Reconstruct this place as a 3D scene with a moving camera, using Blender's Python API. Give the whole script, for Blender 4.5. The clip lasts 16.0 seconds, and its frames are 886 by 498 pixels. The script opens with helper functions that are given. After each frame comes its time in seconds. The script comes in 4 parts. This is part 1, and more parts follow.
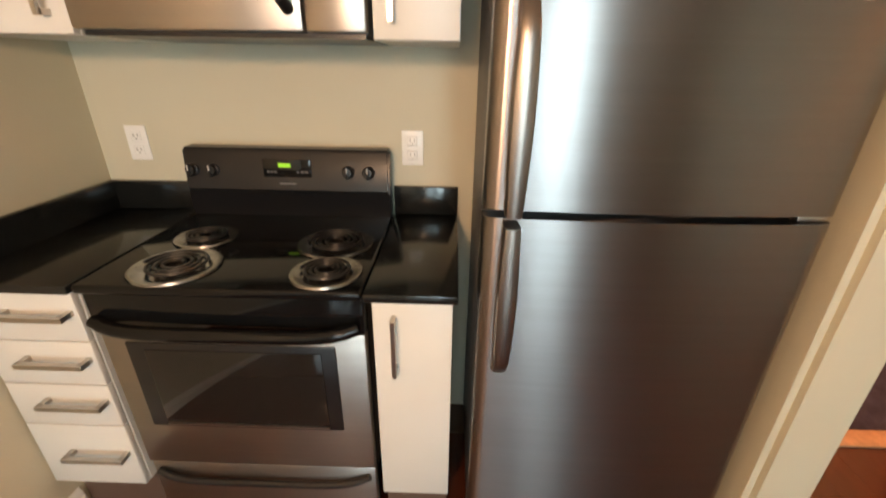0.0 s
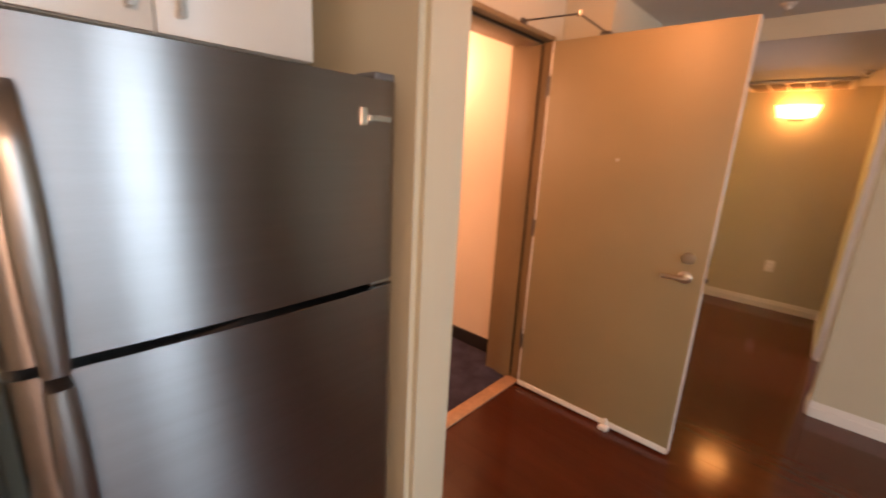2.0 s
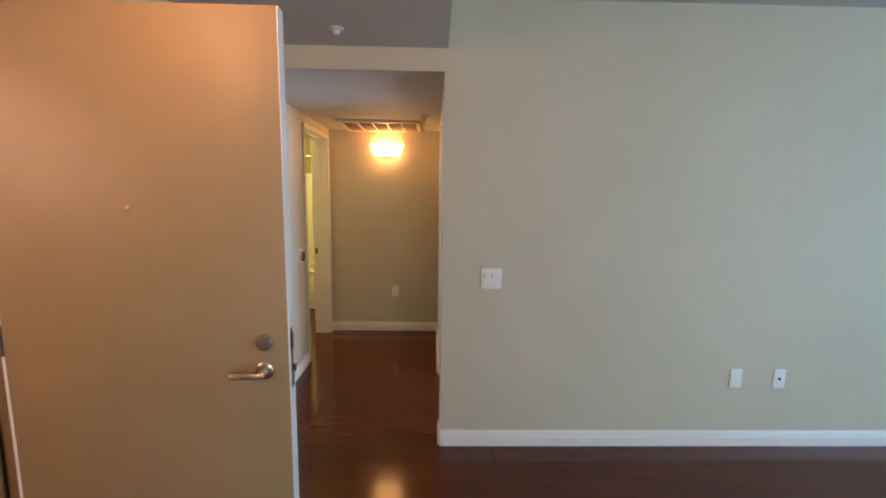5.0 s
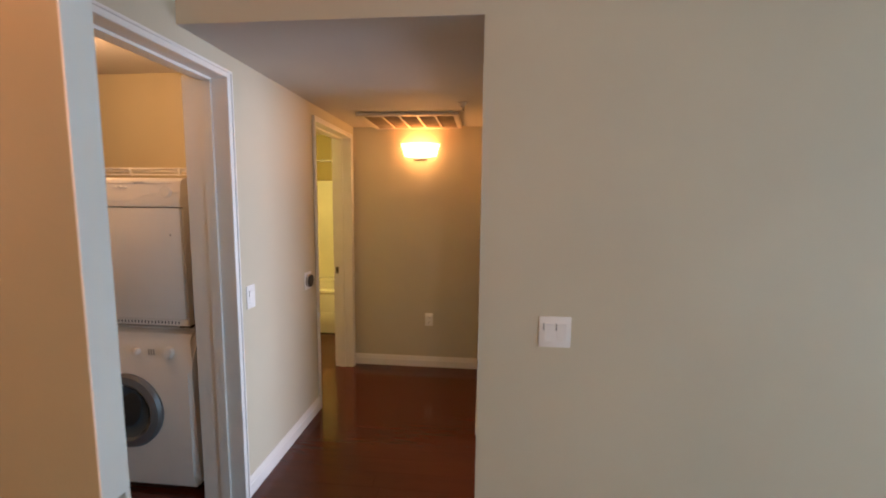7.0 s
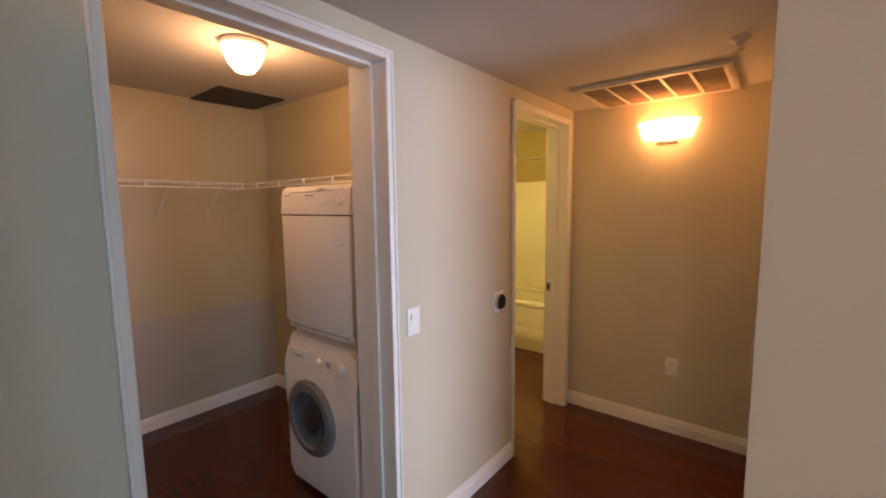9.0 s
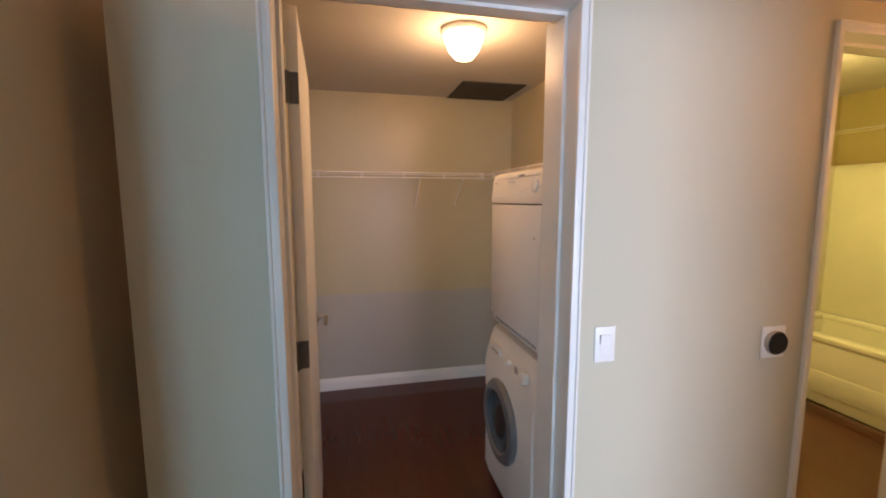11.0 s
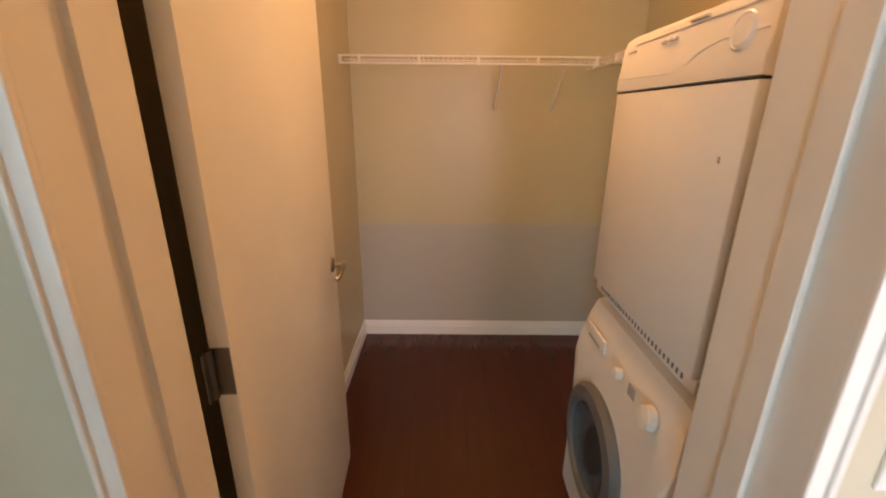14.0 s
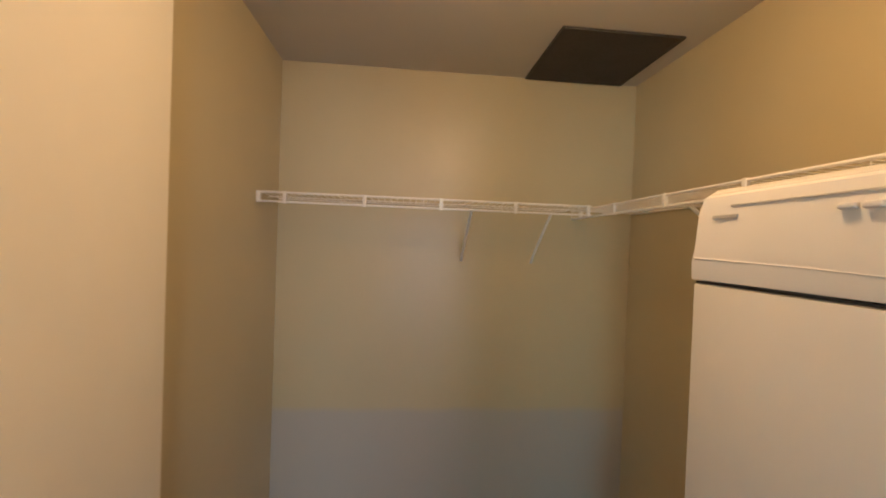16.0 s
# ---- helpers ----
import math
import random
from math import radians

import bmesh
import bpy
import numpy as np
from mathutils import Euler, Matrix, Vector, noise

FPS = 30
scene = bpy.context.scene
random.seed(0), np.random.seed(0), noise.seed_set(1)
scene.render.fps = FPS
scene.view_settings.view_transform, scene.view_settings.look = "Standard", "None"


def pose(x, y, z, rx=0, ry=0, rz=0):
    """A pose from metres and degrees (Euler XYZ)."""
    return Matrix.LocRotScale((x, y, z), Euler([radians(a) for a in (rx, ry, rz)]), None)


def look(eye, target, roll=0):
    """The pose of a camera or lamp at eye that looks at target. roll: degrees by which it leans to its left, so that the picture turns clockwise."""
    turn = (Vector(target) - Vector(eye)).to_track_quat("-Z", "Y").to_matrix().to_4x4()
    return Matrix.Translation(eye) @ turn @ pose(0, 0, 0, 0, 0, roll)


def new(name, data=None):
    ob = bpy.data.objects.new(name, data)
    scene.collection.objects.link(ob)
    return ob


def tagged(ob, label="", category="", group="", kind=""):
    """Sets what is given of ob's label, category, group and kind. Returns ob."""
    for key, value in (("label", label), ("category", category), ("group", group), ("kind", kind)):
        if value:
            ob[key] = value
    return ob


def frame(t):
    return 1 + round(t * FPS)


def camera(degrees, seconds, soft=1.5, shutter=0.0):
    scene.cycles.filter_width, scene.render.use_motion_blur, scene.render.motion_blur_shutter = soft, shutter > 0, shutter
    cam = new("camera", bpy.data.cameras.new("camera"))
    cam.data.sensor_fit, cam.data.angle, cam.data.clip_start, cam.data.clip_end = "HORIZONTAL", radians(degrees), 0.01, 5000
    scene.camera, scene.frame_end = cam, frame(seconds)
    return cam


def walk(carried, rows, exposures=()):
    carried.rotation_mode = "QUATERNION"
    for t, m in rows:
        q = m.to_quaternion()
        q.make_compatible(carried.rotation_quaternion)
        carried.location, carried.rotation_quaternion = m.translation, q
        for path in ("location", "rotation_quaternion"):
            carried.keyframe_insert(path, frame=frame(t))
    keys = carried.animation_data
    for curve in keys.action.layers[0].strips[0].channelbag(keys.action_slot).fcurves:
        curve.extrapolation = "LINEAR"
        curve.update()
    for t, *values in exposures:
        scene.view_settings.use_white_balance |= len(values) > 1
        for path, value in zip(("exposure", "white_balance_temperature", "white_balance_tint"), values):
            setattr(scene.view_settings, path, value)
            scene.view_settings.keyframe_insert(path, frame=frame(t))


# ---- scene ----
cam = camera(94.0, 16.0, 1.9, 0.3)
PATH = [
    (0, (0.517, 0.565, 1.403), (0.48, 2.391, 0.59), 0.9),
    (0.5, (0.515, 0.559, 1.355), (0.535, 2.299, 0.369), 0.8),
    (1, (0.511, 0.575, 1.372), (0.822, 2.326, 0.459), 2.1),
    (1.5, (0.545, 0.595, 1.433), (1.409, 2.256, 0.73), 3.6),
    (1.8, (0.612, 0.5, 1.477), (1.831, 1.989, 0.933), 4.1),
    (2, (0.618, 0.586, 1.476), (2.052, 1.892, 0.987), 3.0),
    (2.5, (0.761, 0.53, 1.482), (2.562, 1.326, 1.13), 1.9),
    (3, (0.866, 0.475, 1.487), (2.813, 0.818, 1.189), 1.2),
    (3.5, (0.944, 0.44, 1.487), (2.922, 0.523, 1.206), 1.0),
    (4, (1.098, 0.458, 1.487), (3.08, 0.424, 1.222), 0.9),
    (4.2, (1.172, 0.472, 1.497), (3.154, 0.421, 1.231), 0.8),
    (6.3, (1.959, 0.433, 1.506), (3.945, 0.469, 1.268), 0.6),
    (6.5, (2.041, 0.433, 1.507), (4.026, 0.499, 1.275), 0.5),
    (7, (2.257, 0.4, 1.498), (4.235, 0.591, 1.277), 0.6),
    (7.5, (2.449, 0.374, 1.493), (4.401, 0.75, 1.28), 0.4),
    (8, (2.645, 0.422, 1.479), (4.534, 1.043, 1.271), 0.1),
    (8.5, (2.806, 0.454, 1.487), (4.562, 1.39, 1.285), -0.3),
    (9, (2.96, 0.392, 1.502), (4.505, 1.644, 1.292), -0.7),
    (9.5, (3.086, 0.348, 1.491), (4.352, 1.882, 1.288), -0.7),
    (10, (3.207, 0.387, 1.46), (4.165, 2.133, 1.269), -0.6),
    (10.2, (3.258, 0.4, 1.48), (4.101, 2.203, 1.28), -0.6),
    (12.3, (3.48, 0.51, 1.472), (3.607, 2.485, 1.187), 1.1),
    (12.5, (3.479, 0.604, 1.459), (3.611, 2.571, 1.125), 1.1),
    (13, (3.488, 0.811, 1.428), (3.625, 2.735, 0.9), 0.8),
    (13.5, (3.561, 0.995, 1.38), (3.64, 2.883, 0.725), 0.5),
    (14, (3.617, 1.159, 1.404), (3.623, 3.06, 0.783), 0.5),
    (14.5, (3.614, 1.356, 1.439), (3.573, 3.305, 0.99), 0.6),
    (15, (3.612, 1.522, 1.484), (3.57, 3.501, 1.199), 0.8),
    (15.5, (3.652, 1.676, 1.494), (3.651, 3.672, 1.365), 1.5),
    (16, (3.656, 1.787, 1.507), (3.839, 3.778, 1.479), 2.1),
]
EXPOSURES = [(0.0, 0.20, 7300, 15), (0.5, 0.40, 7200, 15), (1.0, 0.50, 6900, 16), (2.0, -0.20, 6900, 25), (2.5, -0.42, 6700, 23), (3.0, -0.75, 6500, 22), (3.5, -0.40, 5000, 6), (4.0, -0.20, 5000, 6),
             (6.5, -0.30, 5500, 12), (8.0, -0.47, 5900, 17), (9.0, -0.45, 5900, 20), (10.0, -0.26, 5400, 14), (12.5, -0.06, 5400, 10), (13.0, 0.15, 5700, 12), (14.0, 0.25, 6800, 13),
             (14.5, 0.20, 6500, 7), (15.0, -0.05, 5700, 1), (16.0, -0.08, 5200, -3)]
walk(cam, [(t, look(eye, target, roll)) for t, eye, target, roll in PATH], EXPOSURES)


# ---- light ----
world = bpy.data.worlds.new("world")
scene.world = world
world.use_nodes = True
wn = world.node_tree
sky = wn.nodes.new("ShaderNodeTexSky")
sky.sky_type, sky.sun_disc = "NISHITA", False
sky.sun_elevation, sky.sun_rotation = radians(40), radians(180)
wn.links.new(sky.outputs["Color"], wn.nodes["Background"].inputs["Color"])
wn.nodes["Background"].inputs["Strength"].default_value = 0.1


def lamp(name, kind, power, colour, m, size=0.1, size_y=None):
    data = bpy.data.lights.new(name, kind)
    data.energy, data.color = power, colour
    if kind == "AREA":
        data.shape, data.size, data.size_y = "RECTANGLE", size, size_y or size
    else:
        data.shadow_soft_size = size
    ob = new(name, data)
    ob.matrix_world = m
    return tagged(ob, kind="structure")


WARM, DAY = (1.0, 0.50, 0.19), (0.58, 0.86, 1.0)
lamp("window_daylight", "AREA", 36, DAY, look((0.42, -4.15, 1.25), (0.42, 0, 1.15)), 0.66, 2.0)
lamp("window_daylight", "AREA", 80, DAY, look((1.43, -4.15, 1.25), (1.43, 0, 1.15)), 0.76, 2.0)
bedroom = lamp("bedroom_daylight", "AREA", 49, (0.96, 0.92, 1.0), look((4.85, -2.65, 1.25), (4.60, 0, 1.15)), 1.45, 1.85)
bedroom.data.spread = radians(105)
# kitchen light from an unseen, added pendant
lamp("added_kitchen_bulb", "POINT", 70, (1.0, 0.63, 0.38), pose(0.20, -0.25, 1.69), 0.08)
lamp("entry_bulb", "POINT", 15.5, (1.0, 0.38, 0.13), pose(2.25, 1.12, 2.19), 0.06)
lamp("closet_bulb", "POINT", 15, WARM, pose(3.95, 2.38, 2.12), 0.06)
lamp("hall_bulb", "POINT", 5.2, (1.0, 0.40, 0.10), pose(5.845, 0.957, 1.945), 0.03)
lamp("bath_bulb", "POINT", 62, (1.0, 0.70, 0.18), pose(5.9, 2.3, 2.15), 0.08)
lamp("corridor_bulb", "POINT", 22, (1.0, 0.52, 0.28), pose(2.76, 2.78, 2.02), 0.10)
# added, unseen source that evens the corridor wall's light
lamp("corridor_bulb", "POINT", 58, (1.0, 0.52, 0.28), pose(1.475, 3.30, 2.02), 0.10)


# ---- materials ----
def material(name, colour, rough=0.5, metal=0.0, spot=0.0, spot_size=3.0, grain=0.0, grain_size=80.0, bump=0.0, bump_size=200.0,
             stretch=(1, 1, 1), coat=0.0, emit=0.0, random_tint=0.0, rough_var=0.0, specular=0.5, aniso=0.0, aniso_turn=0.0):
    m = bpy.data.materials.new(name)
    m.use_nodes = True
    nt = m.node_tree
    b = nt.nodes["Principled BSDF"]
    b.inputs["Base Color"].default_value = (*colour, 1)
    b.inputs["Roughness"].default_value = rough
    b.inputs["Metallic"].default_value = metal
    b.inputs["Coat Weight"].default_value = coat
    b.inputs["Coat Roughness"].default_value = 0.12
    b.inputs["Specular IOR Level"].default_value = specular
    b.inputs["Anisotropic"].default_value, b.inputs["Anisotropic Rotation"].default_value = aniso, aniso_turn
    if emit:
        b.inputs["Emission Color"].default_value = (*colour, 1)
        b.inputs["Emission Strength"].default_value = emit
    geo = nt.nodes.new("ShaderNodeNewGeometry")
    place = nt.nodes.new("ShaderNodeMapping")
    place.inputs["Scale"].default_value = stretch
    nt.links.new(geo.outputs["Position"], place.inputs["Vector"])

    def noise_at(size, detail=4.0):
        n = nt.nodes.new("ShaderNodeTexNoise")
        n.inputs["Scale"].default_value, n.inputs["Detail"].default_value = size, detail
        nt.links.new(place.outputs["Vector"], n.inputs["Vector"])
        return n.outputs["Fac"]

    def mixed(colour_in, fac, amount):
        ramp = nt.nodes.new("ShaderNodeMapRange")
        ramp.inputs["From Min"].default_value, ramp.inputs["From Max"].default_value = 0.3, 0.7
        ramp.inputs["To Min"].default_value, ramp.inputs["To Max"].default_value = 1 - amount, 1 + amount
        nt.links.new(fac, ramp.inputs["Value"])
        mul = nt.nodes.new("ShaderNodeVectorMath")
        mul.operation = "MULTIPLY"
        if colour_in is None:
            mul.inputs[0].default_value = colour
        else:
            nt.links.new(colour_in, mul.inputs[0])
        nt.links.new(ramp.outputs["Result"], mul.inputs[1])
        return mul.outputs["Vector"]

    out = None
    if spot:
        out = mixed(out, noise_at(spot_size), spot)
    if grain:
        out = mixed(out, noise_at(grain_size, 6), grain)
    if random_tint:
        info = nt.nodes.new("ShaderNodeObjectInfo")
        r = nt.nodes.new("ShaderNodeMapRange")
        r.inputs["To Min"].default_value, r.inputs["To Max"].default_value = 0.3, 0.7
        nt.links.new(info.outputs["Random"], r.inputs["Value"])
        out = mixed(out, r.outputs["Result"], random_tint)
    if out is not None:
        nt.links.new(out, b.inputs["Base Color"])
        if emit:
            nt.links.new(out, b.inputs["Emission Color"])
    if rough_var:
        r = nt.nodes.new("ShaderNodeMapRange")
        r.inputs["To Min"].default_value, r.inputs["To Max"].default_value = max(rough - rough_var, 0.02), rough + rough_var
        nt.links.new(noise_at(grain_size * 0.4 if grain else 6.0), r.inputs["Value"])
        nt.links.new(r.outputs["Result"], b.inputs["Roughness"])
    if bump:
        bm_node = nt.nodes.new("ShaderNodeBump")
        bm_node.inputs["Strength"].default_value, bm_node.inputs["Distance"].default_value = bump, 0.002
        nt.links.new(noise_at(bump_size), bm_node.inputs["Height"])
        nt.links.new(bm_node.outputs["Normal"], b.inputs["Normal"])
    return m


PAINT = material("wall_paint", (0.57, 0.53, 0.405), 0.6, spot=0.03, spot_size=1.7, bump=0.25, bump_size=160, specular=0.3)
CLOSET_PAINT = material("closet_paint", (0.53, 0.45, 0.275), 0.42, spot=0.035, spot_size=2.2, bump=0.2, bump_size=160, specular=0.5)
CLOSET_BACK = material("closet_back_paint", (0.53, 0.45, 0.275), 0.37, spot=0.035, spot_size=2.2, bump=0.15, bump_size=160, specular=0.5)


def dimmed_below(m, lower, height):
    """Greyer colour below a slightly wavy line at that height, painted in for the light's change."""
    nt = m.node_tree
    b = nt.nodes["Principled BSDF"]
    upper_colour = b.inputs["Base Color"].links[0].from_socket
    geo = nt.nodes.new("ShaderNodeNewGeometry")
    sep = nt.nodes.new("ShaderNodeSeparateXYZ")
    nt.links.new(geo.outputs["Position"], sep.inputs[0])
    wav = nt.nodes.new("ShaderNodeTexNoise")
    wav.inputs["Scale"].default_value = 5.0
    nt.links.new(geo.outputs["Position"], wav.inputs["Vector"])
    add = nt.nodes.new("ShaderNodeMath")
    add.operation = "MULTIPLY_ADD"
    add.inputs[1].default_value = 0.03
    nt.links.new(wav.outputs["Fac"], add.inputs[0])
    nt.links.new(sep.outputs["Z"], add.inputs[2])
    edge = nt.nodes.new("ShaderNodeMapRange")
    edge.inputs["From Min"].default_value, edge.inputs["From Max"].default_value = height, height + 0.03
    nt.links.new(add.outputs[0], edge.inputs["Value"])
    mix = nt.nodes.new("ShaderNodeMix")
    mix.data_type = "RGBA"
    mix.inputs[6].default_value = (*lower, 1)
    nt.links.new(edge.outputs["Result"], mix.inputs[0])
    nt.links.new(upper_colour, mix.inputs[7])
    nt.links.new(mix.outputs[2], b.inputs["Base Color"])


# the greyer light low on the back wall is painted into its colour
dimmed_below(CLOSET_BACK, (0.46, 0.425, 0.36), 0.76)
CEILING = material("ceiling_paint", (0.58, 0.545, 0.50), 0.8, spot=0.03, spot_size=2, bump=0.3, bump_size=120, specular=0.2)
PEACH = material("corridor_paint", (0.80, 0.68, 0.55), 0.6, spot=0.03, bump=0.2, specular=0.3)
BATH_PAINT = material("bath_paint", (0.40, 0.33, 0.12), 0.6, spot=0.03, bump=0.2, specular=0.3)
TRIM = material("trim_paint", (0.80, 0.78, 0.74), 0.35, spot=0.03, spot_size=6, bump=0.08, bump_size=60)
DOOR_WHITE = material("door_paint", (0.84, 0.79, 0.69), 0.4, spot=0.025, spot_size=4, bump=0.12, bump_size=110)
# lit copy of the door's tan: light on the outer face put into colour
DOOR_TAN_LIT = material("entry_door_paint_lit", (0.54, 0.46, 0.33), 0.5, spot=0.04, spot_size=3, bump=0.15, bump_size=140)
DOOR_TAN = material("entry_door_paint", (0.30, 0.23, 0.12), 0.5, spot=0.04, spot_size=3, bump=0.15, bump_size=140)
FRAME_BROWN = material("entry_frame_paint", (0.25, 0.17, 0.085), 0.45, spot=0.04, spot_size=5, bump=0.1)
WOOD = material("floor_wood", (0.074, 0.0155, 0.0062), 0.115, spot=0.10, spot_size=4, grain=0.06, grain_size=26, stretch=(4, 0.35, 1),
                bump=0.10, bump_size=24, random_tint=0.03, rough_var=0.04)
CARPET = material("corridor_carpet", (0.050, 0.046, 0.072), 0.95, spot=0.3, spot_size=9, grain=0.4, grain_size=240, bump=0.8, bump_size=380, specular=0.1)
BLACK_BASE = material("rubber_base", (0.018, 0.016, 0.016), 0.5, spot=0.1)
GRANITE = material("black_granite", (0.010, 0.011, 0.011), 0.15, grain=0.6, grain_size=300, spot=0.2, spot_size=40)
ENAMEL = material("black_enamel", (0.005, 0.0055, 0.006), 0.09, spot=0.15, spot_size=20, rough_var=0.03, specular=0.3)
BOWL = material("drip_bowl_chrome", (0.36, 0.35, 0.34), 0.24, metal=1.0, spot=0.25, spot_size=25)
BLACK_PLASTIC = material("black_plastic", (0.009, 0.009, 0.010), 0.30, spot=0.1)
GLASS_BLACK = material("oven_glass", (0.012, 0.011, 0.010), 0.05, spot=0.1)
STEEL = material("brushed_steel", (0.295, 0.27, 0.265), 0.30, metal=1.0, spot=0.03, spot_size=2, grain=0.03, grain_size=90,
                 stretch=(1, 1, 30), rough_var=0.03, aniso=0.9, aniso_turn=0.25)
STEEL_V = material("brushed_steel_range", (0.41, 0.38, 0.35), 0.34, metal=1.0, spot=0.03, spot_size=2, grain=0.04, grain_size=90,
                   stretch=(1, 1, 30), rough_var=0.03, aniso=0.6, aniso_turn=0.25)
STEEL_GRIP = material("satin_steel_grip", (0.30, 0.27, 0.25), 0.34, metal=1.0, spot=0.04, spot_size=9)
CHROME = material("chrome", (0.72, 0.70, 0.67), 0.14, metal=1.0, spot=0.05, spot_size=30)
NICKEL = material("satin_nickel", (0.55, 0.51, 0.46), 0.28, metal=1.0, spot=0.06, spot_size=30)
DARK_METAL = material("hinge_metal", (0.16, 0.15, 0.14), 0.4, metal=0.8, spot=0.1, spot_size=60)
GREY_BODY = material("appliance_grey", (0.12, 0.12, 0.125), 0.45, spot=0.05, bump=0.2, bump_size=300)
CABINET = material("cabinet_white", (0.70, 0.69, 0.65), 0.32, spot=0.02, spot_size=4)
TOE = material("toe_kick", (0.12, 0.07, 0.05), 0.6, spot=0.1)
APPLIANCE = material("appliance_white", (0.80, 0.76, 0.71), 0.28, spot=0.02, spot_size=5)
PLATE = material("plate_plastic", (0.84, 0.83, 0.80), 0.35, spot=0.015, spot_size=20)
SLOT = material("slot_dark", (0.03, 0.028, 0.026), 0.6, spot=0.1)
WIRE = material("wire_white", (0.82, 0.78, 0.72), 0.4, spot=0.02, spot_size=30)
VENT = material("vent_metal", (0.62, 0.56, 0.48), 0.45, spot=0.04, spot_size=8)
VENT_DARK = material("vent_dark", (0.50, 0.42, 0.31), 0.8, spot=0.15, spot_size=12)
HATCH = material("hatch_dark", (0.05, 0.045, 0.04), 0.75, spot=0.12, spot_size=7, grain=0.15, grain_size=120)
DRUM_GREY = material("washer_ring", (0.20, 0.20, 0.205), 0.32, metal=0.4, spot=0.05)
DOOR_GLASS = material("washer_glass", (0.085, 0.11, 0.125), 0.06, spot=0.2, spot_size=12)
TUB = material("tub_acrylic", (0.82, 0.80, 0.66), 0.2, spot=0.02)
TILE = material("bath_surround", (0.80, 0.78, 0.60), 0.25, spot=0.03)
GLOW = material("lamp_glass", (1.0, 0.74, 0.42), 0.3, emit=9.0)
GLOW_HALL = material("hall_lamp_glass", (1.0, 0.43, 0.11), 0.3, emit=15.0)
GLOW_PEACH = material("sconce_glass", (1.0, 0.70, 0.45), 0.3, emit=7.0)
GLOW_KITCHEN = material("added_pendant_glass", (1.0, 0.86, 0.70), 0.3, emit=6.0)
DISPLAY = material("green_display", (0.30, 0.75, 0.05), 0.3, emit=0.28)
DISPLAY_DIM = material("panel_print", (0.16, 0.16, 0.17), 0.4)
THRESHOLD = material("threshold_wood", (0.48, 0.27, 0.15), 0.4, spot=0.1, spot_size=8, grain=0.15, grain_size=40)
FAINT_PRINT = material("faint_print", (0.58, 0.54, 0.49), 0.45, spot=0.03, spot_size=30)
PRINT = material("grey_print", (0.35, 0.33, 0.31), 0.5)
GLASS = bpy.data.materials.new("window_glass")
GLASS.use_nodes = True
GLASS.node_tree.nodes["Principled BSDF"].inputs["Transmission Weight"].default_value = 1.0
GLASS.node_tree.nodes["Principled BSDF"].inputs["Roughness"].default_value = 0.0


# ---- mesh helpers ----
def box(bm, x0, x1, y0, y1, z0, z1, bevel=0.0, segments=2):
    made = bmesh.ops.create_cube(bm, size=1.0, matrix=Matrix.LocRotScale(
        ((x0 + x1) / 2, (y0 + y1) / 2, (z0 + z1) / 2), None, (abs(x1 - x0), abs(y1 - y0), abs(z1 - z0))))
    if bevel:
        edges = list({e for v in made["verts"] for e in v.link_edges})
        bmesh.ops.bevel(bm, geom=edges, offset=bevel, segments=segments, profile=0.5, affect="EDGES")
    return bm


def boxed(*args, **more):
    return box(bmesh.new(), *args, **more)


def cyl(bm, a, b, r, r2=None, n=20):
    a, b = Vector(a), Vector(b)
    turn = (b - a).to_track_quat("Z", "Y").to_matrix().to_4x4()
    bmesh.ops.create_cone(bm, cap_ends=True, segments=n, radius1=r, radius2=r if r2 is None else r2, depth=(b - a).length,
                          matrix=Matrix.Translation((a + b) / 2) @ turn)
    return bm


def tube(bm, points, r, n=8):
    points = [Vector(p) for p in points]
    rings = []
    for i, p in enumerate(points):
        way = (points[min(i + 1, len(points) - 1)] - points[max(i - 1, 0)]).normalized()
        q = way.to_track_quat("Z", "Y")
        rings.append([bm.verts.new(p + q @ Vector((r * math.cos(2 * math.pi * k / n), r * math.sin(2 * math.pi * k / n), 0))) for k in range(n)])
    for a, b in zip(rings, rings[1:]):
        for k in range(n):
            bm.faces.new((a[k], a[(k + 1) % n], b[(k + 1) % n], b[k]))
    bm.faces.new(rings[0][::-1])
    bm.faces.new(rings[-1])
    return bm


def lathe(bm, profile, centre, axis=(0, 0, 1), n=36):
    """Turn (radius, height) pairs about an axis through centre."""
    q = Vector(axis).to_track_quat("Z", "Y")
    centre = Vector(centre)
    rings = []
    for r, h in profile:
        if r < 1e-6:
            rings.append([bm.verts.new(centre + q @ Vector((0, 0, h)))])
        else:
            rings.append([bm.verts.new(centre + q @ Vector((r * math.cos(2 * math.pi * k / n), r * math.sin(2 * math.pi * k / n), h))) for k in range(n)])
    for a, b in zip(rings, rings[1:]):
        for k in range(n):
            j = (k + 1) % n
            if len(a) == 1 and len(b) == 1:
                continue
            if len(a) == 1:
                bm.faces.new((a[0], b[j], b[k]))
            elif len(b) == 1:
                bm.faces.new((a[k], a[j], b[0]))
            else:
                bm.faces.new((a[k], a[j], b[j], b[k]))
    return bm


